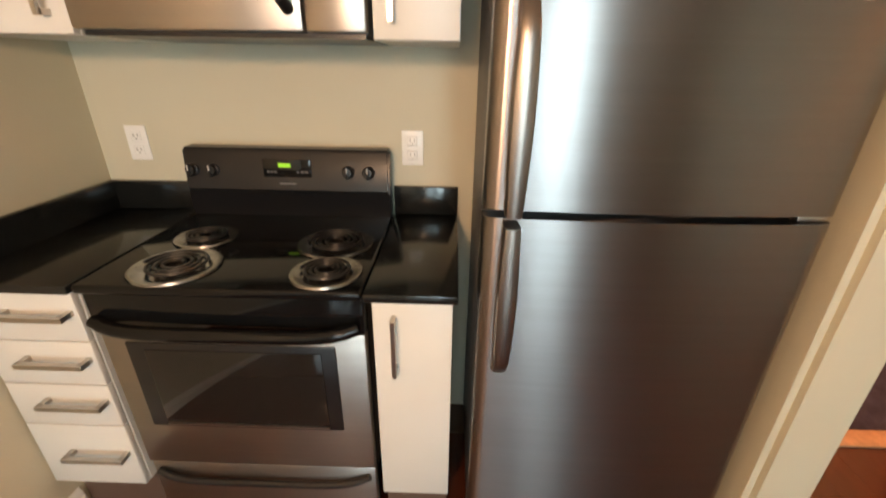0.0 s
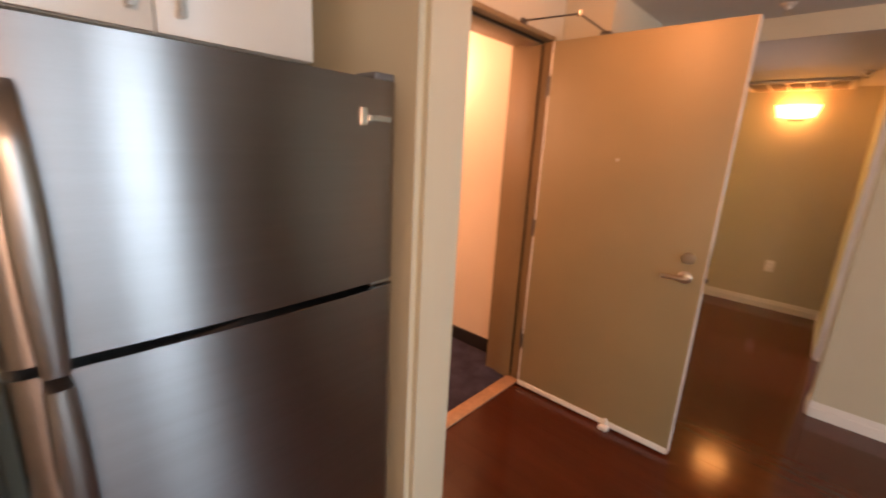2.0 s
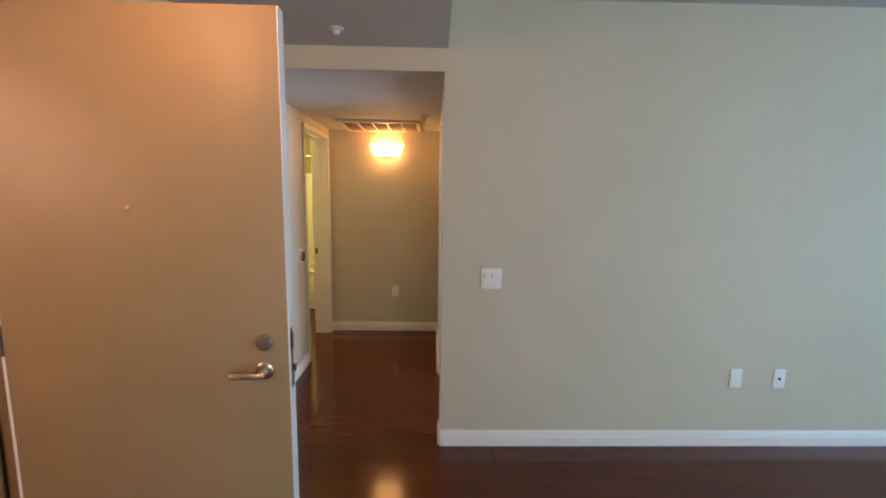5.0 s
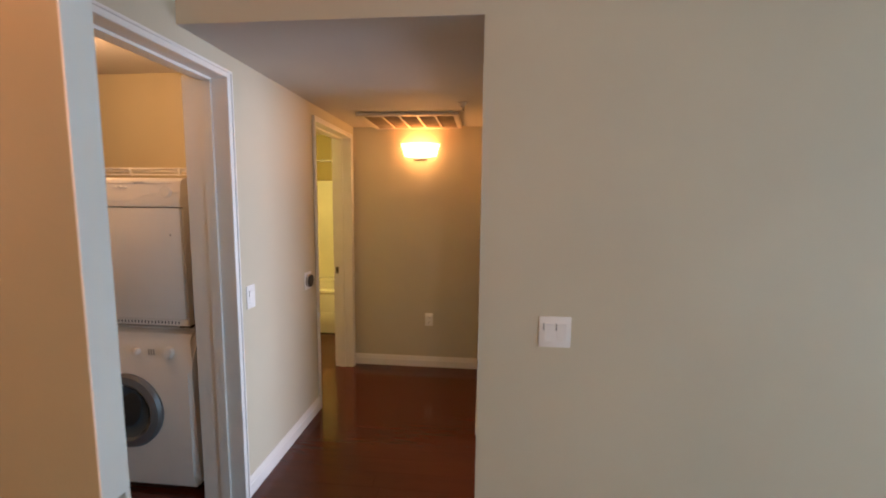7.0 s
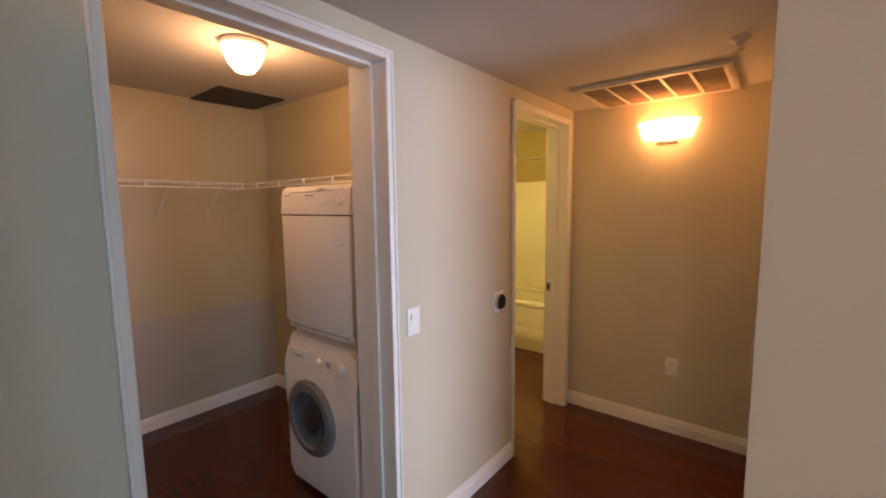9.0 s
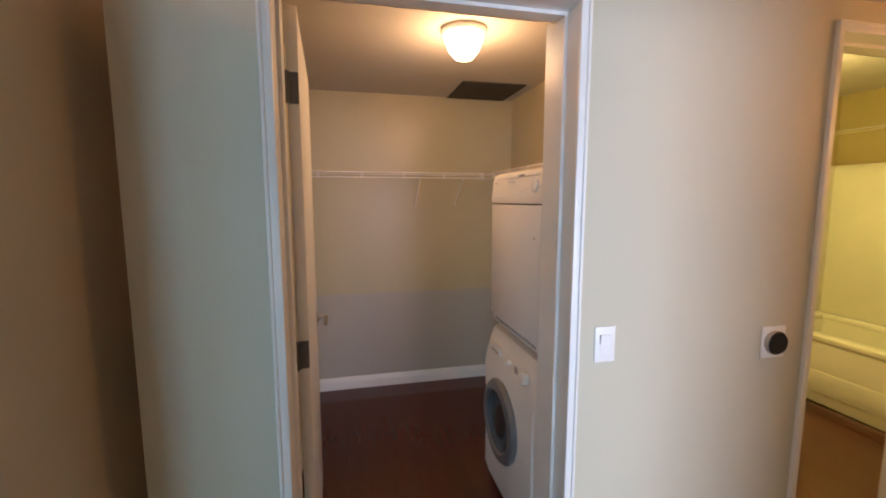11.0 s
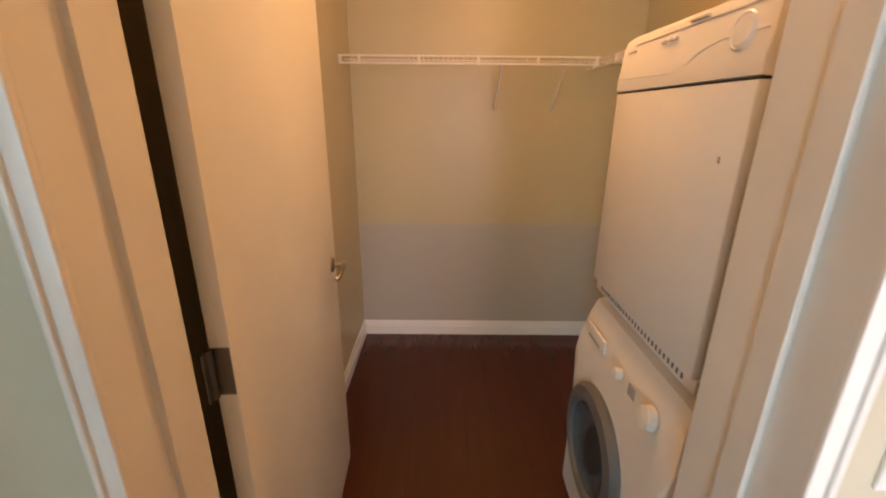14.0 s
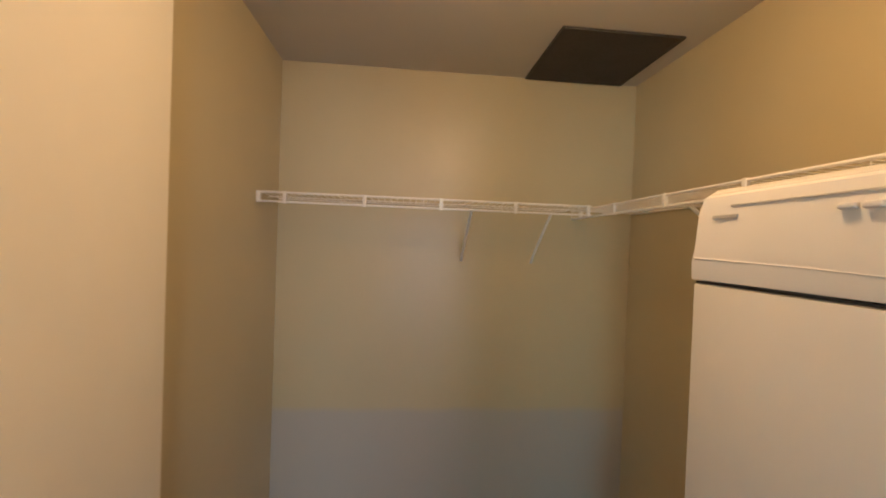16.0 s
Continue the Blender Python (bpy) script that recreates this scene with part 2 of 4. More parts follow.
def prism(bm, outline, place, depth):
    """A closed outline of (u, v) pushed along by depth; place(u, v, w) gives the point."""
    low = [bm.verts.new(place(u, v, 0)) for u, v in outline]
    high = [bm.verts.new(place(u, v, depth)) for u, v in outline]
    n = len(outline)
    for k in range(n):
        bm.faces.new((low[k], low[(k + 1) % n], high[(k + 1) % n], high[k]))
    bm.faces.new(low[::-1])
    bm.faces.new(high)
    return bm


def mesh_of(name, bm, mat, smooth=True):
    bmesh.ops.recalc_face_normals(bm, faces=bm.faces)
    me = bpy.data.meshes.new(name)
    bm.to_mesh(me)
    bm.free()
    me.materials.append(mat)
    if smooth:
        me.polygons.foreach_set("use_smooth", [True] * len(me.polygons))
        me.set_sharp_from_angle(angle=radians(35))
    return me


def part(name, bm, mat, parent=None, label=""):
    ob = new(name, mesh_of(name, bm, mat))
    if parent is not None:
        ob.parent = parent
    return tagged(ob, label=label)


ORIGIN = [0.0, 0.0]   # where the measure of the space being furnished begins


def thing(name, at, label, category, group=""):
    ob = new(name)
    ob.empty_display_size = 0.05
    ob.matrix_world = pose(at[0] + ORIGIN[0], at[1] + ORIGIN[1], *at[2:])
    return tagged(ob, label, category, group)


def setting(name, bm, mat, label, category="", parent=None):
    ob = part(name, bm, mat, parent)
    return tagged(ob, label, category, kind="structure")


def skirting(name, a, b, normal, parent=None, h=0.098, t=0.014):
    """A moulded baseboard from a to b (x, y) with its face towards normal."""
    a, b, n = Vector((*a, 0)), Vector((*b, 0)), Vector((*normal, 0))
    along = b - a
    out = [(0, 0.001), (t, 0.001), (t, h * 0.62), (t * 0.72, h * 0.66), (t * 0.72, h * 0.84), (t * 0.35, h * 0.93), (t * 0.3, h), (0, h)]
    bm = prism(bmesh.new(), out, lambda u, v, w: a + n * u + Vector((0, 0, v)) + along * w, 1.0)
    return setting(name, bm, TRIM, "white painted wooden baseboard with a moulded top", "baseboard")


def casing(bm, x0, x1, ztop, y, side, w=0.032, t=0.012):
    """Door casing round an opening x0..x1 in a wall face at y; side -1 or 1 is where it stands proud."""
    ya, yb = (y - t, y) if side < 0 else (y, y + t)
    yc, yd = (y - t * 1.5, y) if side < 0 else (y, y + t * 1.5)
    for xa, xb in ((x0 - w, x0), (x1, x1 + w)):
        box(bm, xa, xb, ya, yb, 0.001, ztop + w, 0.003)
    box(bm, x0, x1, ya, yb, ztop, ztop + w, 0.003)
    box(bm, x0 - w, x0 - w + 0.010, yc, yd, 0.001, ztop + w + 0.001, 0.003)
    box(bm, x1 + w - 0.010, x1 + w, yc, yd, 0.001, ztop + w + 0.001, 0.003)
    box(bm, x0 - w, x1 + w, yc, yd, ztop + w - 0.010, ztop + w + 0.002, 0.003)
    return bm


# ---- the large structure ----
WX0, LWX, HN, HEND, EN = -0.708, 3.783, 1.56, 5.893, 1.831   # west wall, living wall face, hall north face, hall end, entry wall
KY, CLX0, CLX1, CLY1, CLZ = 1.991, 3.105, 4.70, 3.628, 2.268
EB, CORX, RET = 2.075, 2.935, 2.875          # corridor side of the entry wall, corridor wall, end of the hall wall
HALLZ, ENTZ, LIVZ, SOFY, HS = 2.153, 2.272, 2.526, 0.395, 0.41
SY = -4.10
CX0, CX1, CDZ = 3.232, 4.067, 2.043      # closet opening
BX0, BX1 = 5.048, 5.80                   # bathroom opening
EX0, EX1, EDZ = 1.835, 2.78, 2.045       # entry opening

bm = boxed(WX0 - 0.15, 7.62, SY - 0.15, 6.12, -0.14, -0.012)
floor = setting("floor", bm, TOE, "dark reddish-brown laminate plank floor with a glossy finish", "floor")
bm = boxed(1.3, CORX, 1.886, 6.0, -0.011, -0.001)
setting("carpet", bm, CARPET, "dark purple-brown carpet of the outer corridor", "carpet")

# walls
setting("wall_west", boxed(WX0 - 0.12, WX0, SY, EB, 0, LIVZ + 0.1), PAINT, "beige painted plaster wall", "wall")
setting("wall_kitchen", boxed(WX0, 1.35, KY, EB, 0, LIVZ + 0.1), PAINT, "beige painted wall behind the range", "wall")
bm = boxed(1.35, 1.532, 1.345, EB, 0, ENTZ)
bmesh.ops.bevel(bm, geom=[e for e in bm.edges if all(v.co.y < 1.4 for v in e.verts) and abs(e.verts[0].co.z - e.verts[1].co.z) > 1], offset=0.02, segments=4, affect="EDGES")
setting("wall_stub", bm, PAINT, "short beige wall end beside the fridge", "wall")
bm = bmesh.new()
box(bm, 1.532, EX0, EN, EB, 0, ENTZ)
box(bm, EX1, RET, EN, EB, 0, ENTZ)
box(bm, RET, 3.005 - 0.02, 1.71, EB, 0, ENTZ)
box(bm, EX0, EX1, EN, EB, EDZ + 0.02, ENTZ)
setting("wall_entry", bm, PAINT, "beige wall with the opening of the entry door", "wall")
bm = boxed(RET, CX0 - 0.015, HN, 1.71, 0, ENTZ)
box(bm, CX0 - 0.015, CX1 + 0.015, HN, 1.71, CDZ + 0.015, ENTZ)
box(bm, CX1 + 0.015, BX0 - 0.015, HN, 1.71, 0, ENTZ)
box(bm, BX0 - 0.015, BX1 + 0.015, HN, 1.71, CDZ + 0.015, ENTZ)
box(bm, BX1 + 0.015, HEND + 0.12, HN, 1.71, 0, ENTZ)
box(bm, CLX1 + 0.12, HEND + 0.12, 1.60, 1.71, ENTZ, 2.36)
bmesh.ops.remove_doubles(bm, verts=bm.verts, dist=0.0005)
setting("wall_hall", bm, PAINT, "beige hall wall with two doorways", "wall")
setting("wall_hall_end", boxed(HEND, HEND + 0.12, 0.2, HN, 0, ENTZ), PAINT, "beige wall at the end of the hall", "wall")
HX0, HX1 = 3.945, 4.775                     # bedroom opening in the hall
bm = bmesh.new()
box(bm, LWX, HX0, HS - 0.12, HS, 0, ENTZ)
box(bm, HX1, HEND, HS - 0.12, HS, 0, ENTZ)
box(bm, HX0, HX1, HS - 0.12, HS, CDZ, ENTZ)
setting("wall_hall_south", bm, PAINT, "beige wall along the hall", "wall")
bm = boxed(LWX, LWX + 0.12, SY, HS - 0.12, 0, LIVZ + 0.1)
box(bm, LWX, LWX + 0.12, HS - 0.12, SOFY + 0.12, ENTZ, LIVZ + 0.1)
setting("wall_living", bm, PAINT, "plain beige living room wall in daylight", "wall")
# south wall with two windows
bm = bmesh.new()
ws = ((0.08, 0.76), (1.03, 1.83))
for xa, xb in ((WX0, 0.08), (0.76, 1.03), (1.83, LWX)):
    box(bm, xa, xb, SY - 0.12, SY, 0, LIVZ + 0.1)
for xa, xb in ws:
    box(bm, xa, xb, SY - 0.12, SY, 0, 0.2)
    box(bm, xa, xb, SY - 0.12, SY, 2.3, LIVZ + 0.1)
setting("wall_south", bm, PAINT, "beige living room wall with two windows", "wall")
# bedroom, seen only by its daylight in the hall
bm = bmesh.new()
box(bm, LWX + 0.12, 4.1, -2.72, -2.6, 0, 2.4)
box(bm, 5.6, 7.0, -2.72, -2.6, 0, 2.4)
box(bm, 4.1, 5.6, -2.72, -2.6, 0, 0.3)
box(bm, 4.1, 5.6, -2.72, -2.6, 2.2, 2.4)
setting("wall_bedroom_south", bm, PAINT, "beige bedroom wall with a window opening", "wall")
setting("wall_bedroom_east", boxed(6.88, 7.0, -2.6, HS - 0.12, 0, 2.4), PAINT, "beige bedroom wall", "wall")
setting("wall_bedroom_north", boxed(HEND, 6.88, HS - 0.24, HS - 0.12, 0, 2.4), PAINT, "beige bedroom wall", "wall")
setting("ceiling_bedroom", boxed(LWX + 0.12, 7.0, -2.72, HS - 0.12, 2.4, 2.5), CEILING, "off-white bedroom ceiling", "ceiling")
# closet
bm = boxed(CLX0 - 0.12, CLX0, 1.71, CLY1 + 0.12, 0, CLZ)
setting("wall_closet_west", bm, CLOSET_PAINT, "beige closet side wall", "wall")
setting("wall_closet_back", boxed(CLX0, CLX1, CLY1, CLY1 + 0.12, 0, CLZ), CLOSET_BACK, "beige closet back wall, greyer light of its lower part put into the colour", "wall")
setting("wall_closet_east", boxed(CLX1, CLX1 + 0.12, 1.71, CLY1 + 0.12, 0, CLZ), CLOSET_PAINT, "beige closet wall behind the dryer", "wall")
# bathroom
setting("wall_bath_back", boxed(CLX1 + 0.12, 7.62, 3.20, 3.32, 0, 2.35), BATH_PAINT, "olive yellow bathroom wall", "wall")
setting("wall_bath_east", boxed(7.5, 7.62, 1.71, 3.20, 0, 2.35), BATH_PAINT, "olive yellow bathroom wall above the tub", "wall")
setting("wall_bath_south", boxed(HEND + 0.12, 7.62, 1.59, 1.71, 0, 2.35), BATH_PAINT, "olive yellow bathroom wall", "wall")
# corridor
setting("wall_corridor_east", boxed(CORX, 3.005, EB, 6.0, 0, 2.6), PEACH, "peach painted wall of the outer corridor", "wall")
setting("wall_corridor_west", boxed(1.15, 1.3, EB, 6.0, 0, 2.6), PEACH, "peach painted corridor wall", "wall")
setting("wall_corridor_end", boxed(1.15, 3.005, 6.0, 6.12, 0, 2.6), PEACH, "peach corridor end wall", "wall")
setting("wall_over_entry", boxed(1.15, 3.005, EB - 0.12, EB, ENTZ + 0.101, 2.6), PEACH, "wall above the entry opening", "wall")

# ceilings
setting("ceiling_entry", boxed(WX0, LWX, SOFY, EB, ENTZ, ENTZ + 0.10), CEILING, "low off-white ceiling over kitchen and entry", "ceiling")
setting("ceiling_soffit", boxed(WX0, LWX, SOFY, SOFY + 0.1, ENTZ + 0.10, LIVZ), PAINT, "soffit face where the entry ceiling drops", "ceiling")
setting("ceiling_hall", boxed(LWX + 0.001, HEND, HS, HN, HALLZ, HALLZ + 0.1), CEILING, "low off-white hall ceiling", "ceiling")
setting("wall_hall_header", boxed(LWX, LWX + 0.12, HS, HN, HALLZ + 0.001, ENTZ), PAINT, "beige drop above the hall entrance", "wall")
setting("ceiling_living", boxed(WX0, LWX, SY, SOFY + 0.12, LIVZ, LIVZ + 0.1), CEILING, "off-white living room ceiling", "ceiling")
setting("ceiling_closet", boxed(CLX0 - 0.12, CLX1 + 0.12, 1.71, CLY1 + 0.12, CLZ, CLZ + 0.1), CEILING, "off-white closet ceiling", "ceiling")
setting("ceiling_bath", boxed(CLX1 + 0.12, 7.62, 1.59, 3.32, 2.35, 2.45), CEILING, "bathroom ceiling", "ceiling")
setting("ceiling_corridor", boxed(1.15, 3.005, EB - 0.12, 6.12, 2.6, 2.7), CEILING, "corridor ceiling", "ceiling")

# baseboards
skirting("baseboard", (LWX, HS), (LWX, SY), (-1, 0))
skirting("baseboard", (WX0, SY), (WX0, 1.47), (1, 0))
skirting("baseboard", (1.35, 1.345), (1.546, 1.345), (0, -1))
skirting("baseboard", (1.532, 1.345), (1.532, EN), (1, 0))
skirting("baseboard", (RET, HN), (CX0 - 0.033, HN), (0, -1))
skirting("baseboard", (CX1 + 0.033, HN), (BX0 - 0.033, HN), (0, -1))
skirting("baseboard", (HEND, HN), (HEND, HS), (-1, 0))
skirting("baseboard", (CLX0, 1.71), (CLX0, CLY1), (1, 0))
skirting("baseboard", (CLX0, CLY1), (CLX1, CLY1), (0, -1))
skirting("baseboard", (CLX1, 1.71), (CLX1, CLY1), (-1, 0))
skirting("baseboard", (LWX + 0.001, HS), (HX0 - 0.033, HS), (0, 1))
skirting("baseboard", (HX1 + 0.033, HS), (HEND, HS), (0, 1))
setting("corridor_base", boxed(CORX - 0.012, CORX, EB, 6.0, -0.001, 0.10), BLACK_BASE, "black rubber base of the corridor wall", "baseboard")

# door linings and casings
def doorway(name, x0, x1, deep=1.712):
    bm = bmesh.new()
    for xa, xb, yb in ((x0 - 0.015, x0, 1.712), (x1, x1 + 0.015, deep)):
        box(bm, xa, xb, HN - 0.002, yb, 0.001, CDZ + 0.015)
    box(bm, x0, x1, HN - 0.002, 1.712, CDZ, CDZ + 0.015)
    for xa, xb in ((x0, x0 + 0.011), (x1 - 0.011, x1)):
        box(bm, xa, xb, 1.625, 1.672, 0.001, CDZ)
    box(bm, x0 + 0.011, x1 - 0.011, 1.625, 1.672, CDZ - 0.011, CDZ)
    casing(bm, x0, x1, CDZ, HN, -1)
    if deep < 1.72:
        casing(bm, x0, x1, CDZ, 1.71, 1)
    else:
        box(bm, x1 + 0.0145, x1 + 0.06, 1.7125, deep, 0.001, CDZ + 0.06, 0.002)
    return setting(name, bm, TRIM, "white painted door frame with moulded casing", "door frame")


doorway("door_frame_closet", CX0, CX1, 1.768)
doorway("door_frame_bath", BX0, BX1)


# ---- windows of the living room ----
for i, (xa, xb) in enumerate(ws):
    w = thing("window_%d" % (i + 1), ((xa + xb) / 2, SY - 0.06, 0.2), "white framed living room window letting daylight in", "window")
    w["kind"] = "structure"
    x0, x1 = xa - (xa + xb) / 2, xb - (xa + xb) / 2
    bm = bmesh.new()
    for a, b in ((x0, x0 + 0.05), (x1 - 0.05, x1), (-0.025, 0.025)):
        box(bm, a, b, -0.03, 0.03, 0.05, 2.05, 0.004)
    box(bm, x0, x1, -0.03, 0.03, 0.0, 0.05, 0.004)
    box(bm, x0, x1, -0.03, 0.03, 2.05, 2.1, 0.004)
    part("window_frame", bm, TRIM, w)
    for a, b in ((x0 + 0.05, -0.025), (0.025, x1 - 0.05)):
        p = part("pane", boxed(a, b, -0.003, 0.003, 0.05, 2.05), GLASS, w)
        p.visible_shadow = False
setting("ground", boxed(-60, 60, -80, SY - 0.3, -3.2, -3.0), CARPET, "dark ground outside", "ground")


# ---- kitchen ----
def bar_handle(bm, a, b, out, r=0.0055, reach=0.032):
    """A square bar pull between a and b, standing off along out."""
    a, b, out = Vector(a), Vector(b), Vector(out)
    along = (b - a).normalized()
    side = along.cross(out)
    for p in (a + along * 0.008, b - along * 0.008):
        c = [p - along * 0.007, p + along * 0.007]
        lo = [c[0] - side * r, c[1] - side * r, c[1] + side * r, c[0] + side * r]
        va = [bm.verts.new(v) for v in lo]
        vb = [bm.verts.new(v + out * reach) for v in lo]
        for k in range(4):
            bm.faces.new((va[k], va[(k + 1) % 4], vb[(k + 1) % 4], vb[k]))
    q = [(-r, reach - r), (r, reach - r), (r, reach + r), (-r, reach + r)]
    va = [bm.verts.new(a + side * u + out * v) for u, v in q]
    vb = [bm.verts.new(b + side * u + out * v) for u, v in q]
    for k in range(4):
        bm.faces.new((va[k], va[(k + 1) % 4], vb[(k + 1) % 4], vb[k]))
    bm.faces.new(va[::-1])
    bm.faces.new(vb)
    return bm


CF, CT = 1.315, 0.195   # cabinet front, toe height
KX0, KYL = -0.80, 1.885  # kitchen walls in the kitchen's own measure
ORIGIN[:] = 0.092, 0.106


cab = thing("drawer_cabinet", (-0.645, 1.60, 0), "white four-drawer base cabinet beside the range", "cabinet")
cab_x, cab_y = -0.645, 1.60
part("body", boxed(KX0 + 0.002 - cab_x, -0.503 - cab_x, CF + 0.02 - cab_y, 1.883 - cab_y, CT, 0.887), CABINET, cab)
part("toe_kick", boxed(KX0 + 0.002 - cab_x, -0.503 - cab_x, CF + 0.07 - cab_y, CF + 0.09 - cab_y, 0.001, CT), TOE, cab)
for z0, z1, hz in ((0.735, 0.884, 0.822), (0.59, 0.731, 0.677), (0.44, 0.586, 0.533), (CT, 0.436, 0.332)):
    d = part("drawer", boxed(KX0 + 0.006 - cab_x, -0.505 - cab_x, CF - cab_y, CF + 0.018 - cab_y, z0, z1, bevel=0.002), CABINET, cab)
    part("handle", bar_handle(bmesh.new(), (-0.695 - cab_x, CF - cab_y, hz), (-0.515 - cab_x, CF - cab_y, hz), (0, -1, 0), 0.007), NICKEL, d, "brushed nickel bar handle")

cab = thing("base_cabinet", (0.335, 1.60, 0), "narrow white base cabinet between range and fridge", "cabinet")
part("body", boxed(0.232 - 0.335, 0.432 - 0.335, CF + 0.02 - 1.6, 0.283, CT, 0.887), CABINET, cab)
part("toe_kick", boxed(-0.10, 0.095, CF + 0.07 - 1.6, CF + 0.09 - 1.6, 0.001, CT), TOE, cab)
d = part("door", boxed(0.236 - 0.335, 0.434 - 0.335, CF - 1.6, CF + 0.018 - 1.6, CT, 0.884, bevel=0.002), CABINET, cab)
part("handle", bar_handle(bmesh.new(), (-0.045, CF - 1.6, 0.675), (-0.045, CF - 1.6, 0.842), (0, -1, 0)), NICKEL, d, "brushed nickel bar handle")


def worktop(x0, x1, label):
    w = thing("countertop", ((x0 + x1) / 2, 1.6, 0.888), label, "countertop")
    hx = (x1 - x0) / 2
    part("slab", boxed(-hx, hx, 1.290 - 1.6, 0.284, 0.0, 0.023, bevel=0.004), GRANITE, w)
    part("backsplash", boxed(-hx, hx, 1.864 - 1.6, 0.284, 0.023, 0.124, bevel=0.002), GRANITE, w)
    return w


w = worktop(KX0 + 0.002, -0.486, "black granite countertop with a low upstand")
part("side_splash", boxed(-0.1555, -0.1365, 1.292 - 1.6, 1.864 - 1.6, 0.023, 0.124, bevel=0.002), GRANITE, w)
worktop(0.221, 0.446, "short black granite countertop beside the fridge")

# range
RX0, RX1 = -0.468, 0.218
RC = (RX0 + RX1) / 2
rg = thing("range", (RC, 1.6, 0), "freestanding steel and black electric coil range", "range")
hx = (RX1 - RX0) / 2
part("body", boxed(-hx, hx, 1.345 - 1.6, 0.27, 0.035, 0.895), ENAMEL, rg)
bm = boxed(-hx - 0.002, hx + 0.002, 1.285 - 1.6, 0.235, 0.893, 0.918, bevel=0.008, segments=3)
cook = part("cooktop", bm, ENAMEL, rg, "glossy black enamel cooktop")
for x in (-hx + 0.04, hx - 0.04):
    for y in (-0.22, 0.24):
        part("foot", cyl(bmesh.new(), (x, y, 0.0), (x, y, 0.036), 0.014, n=12), BLACK_PLASTIC, rg)
bm = prism(bmesh.new(), [(0.205, 0.918), (0.20, 1.0), (0.192, 1.012), (0.205, 1.135), (0.213, 1.146), (0.262, 1.146), (0.262, 0.918)],
           lambda u, v, w: Vector((-hx + w, u, v)), 2 * hx)
bmesh.ops.bevel(bm, geom=[e for e in bm.edges if abs(e.verts[0].co.x - e.verts[1].co.x) < 1e-4 and max(v.co.z for v in e.verts) > 1.1], offset=0.008, segments=2, affect="EDGES")
bg = part("backguard", bm, BLACK_PLASTIC, rg, "black control panel with knobs and a green clock")
for kx in (-0.437, -0.368, 0.082, 0.149):
    bm = lathe(bmesh.new(), [(0, 0), (0.021, 0), (0.021, 0.006), (0.016, 0.009), (0.014, 0.022), (0, 0.023)], (kx - RC, 0.198, 1.075), (0, -1, 0.1), 24)
    box(bm, kx - RC - 0.005, kx - RC + 0.005, 0.170, 0.180, 1.056, 1.096, 0.002)
    part("knob", bm, BLACK_PLASTIC, bg)
    part("knob_mark", boxed(kx - RC - 0.0012, kx - RC + 0.0012, 0.168, 0.171, 1.078, 1.095), PLATE, bg)
part("display", boxed(-0.075, 0.085, 0.1945, 0.20, 1.055, 1.115, bevel=0.002), GLASS_BLACK, bg)
part("clock_digits", boxed(-0.022, 0.018, 0.1925, 0.1955, 1.088, 1.102), DISPLAY, bg, "glowing green clock digits")
for i in range(3):
    part("key", boxed(-0.062 + i * 0.012, -0.054 + i * 0.012, 0.193, 0.195, 1.07, 1.076), DISPLAY_DIM, bg)
    part("key", boxed(0.036 + i * 0.014, 0.045 + i * 0.014, 0.193, 0.195, 1.07, 1.076), DISPLAY_DIM, bg)
part("maker_print", boxed(-0.025, 0.03, 0.194, 0.1985, 1.028, 1.036), DISPLAY_DIM, bg)
for bx, by, r in ((-0.310, 1.590, 0.074), (-0.280, 1.395, 0.096), (0.088, 1.570, 0.096), (0.112, 1.383, 0.078)):
    c = Vector((bx - RC, by - 1.6, 0.918))
    bm = lathe(bmesh.new(), [(r + 0.014, 0.001), (r + 0.012, 0.006), (r, 0.006), (r - 0.015, -0.001), (r * 0.45, -0.006), (r * 0.4, -0.002), (0, -0.002)], c, n=40)
    for v in bm.verts:
        v.co.z = max(v.co.z, 0.9185)
    bowl = part("drip_bowl", bm, BOWL, rg, "chrome drip bowl")
    turns, pts = 3.5, []
    for k in range(90):
        a = k / 89 * turns * 2 * math.pi
        rr = 0.018 + (r - 0.014 - 0.018) * k / 89
        pts.append(c + Vector((rr * math.cos(a), rr * math.sin(a), 0.0105)))
    part("coil", tube(bmesh.new(), pts, 0.0045, 6), BLACK_PLASTIC, bowl, "black heating coil")
# front band with handle, oven door, drawer
band = part("front_band", boxed(-hx, hx, 1.305 - 1.6, 1.35 - 1.6, 0.785, 0.893, bevel=0.006), ENAMEL, rg, "glossy black band above the oven door")
pts = []
for k in range(21):
    u = k / 20 * 2 - 1
    pts.append((u * (hx - 0.015), 1.297 - 1.6 - 0.022 * (1 - abs(u) ** 8), 0.812 - 0.018 * (1 - abs(u) ** 5)))
part("handle", tube(bmesh.new(), pts, 0.018, 14), ENAMEL, band, "black curved oven handle")
door = part("oven_door", boxed(-hx + 0.002, hx - 0.002, 1.312 - 1.6, 1.35 - 1.6, 0.300, 0.780, bevel=0.006), STEEL_V, rg, "brushed steel oven door")
bm = boxed(-0.407 - RC, 0.137 - RC, 1.307 - 1.6, 1.318 - 1.6, 0.455, 0.742, bevel=0.004)
part("window_frame", bm, BLACK_PLASTIC, door)
part("oven_glass", boxed(-0.360 - RC, 0.100 - RC, 1.304 - 1.6, 1.31 - 1.6, 0.474, 0.722, bevel=0.002), GLASS_BLACK, door)
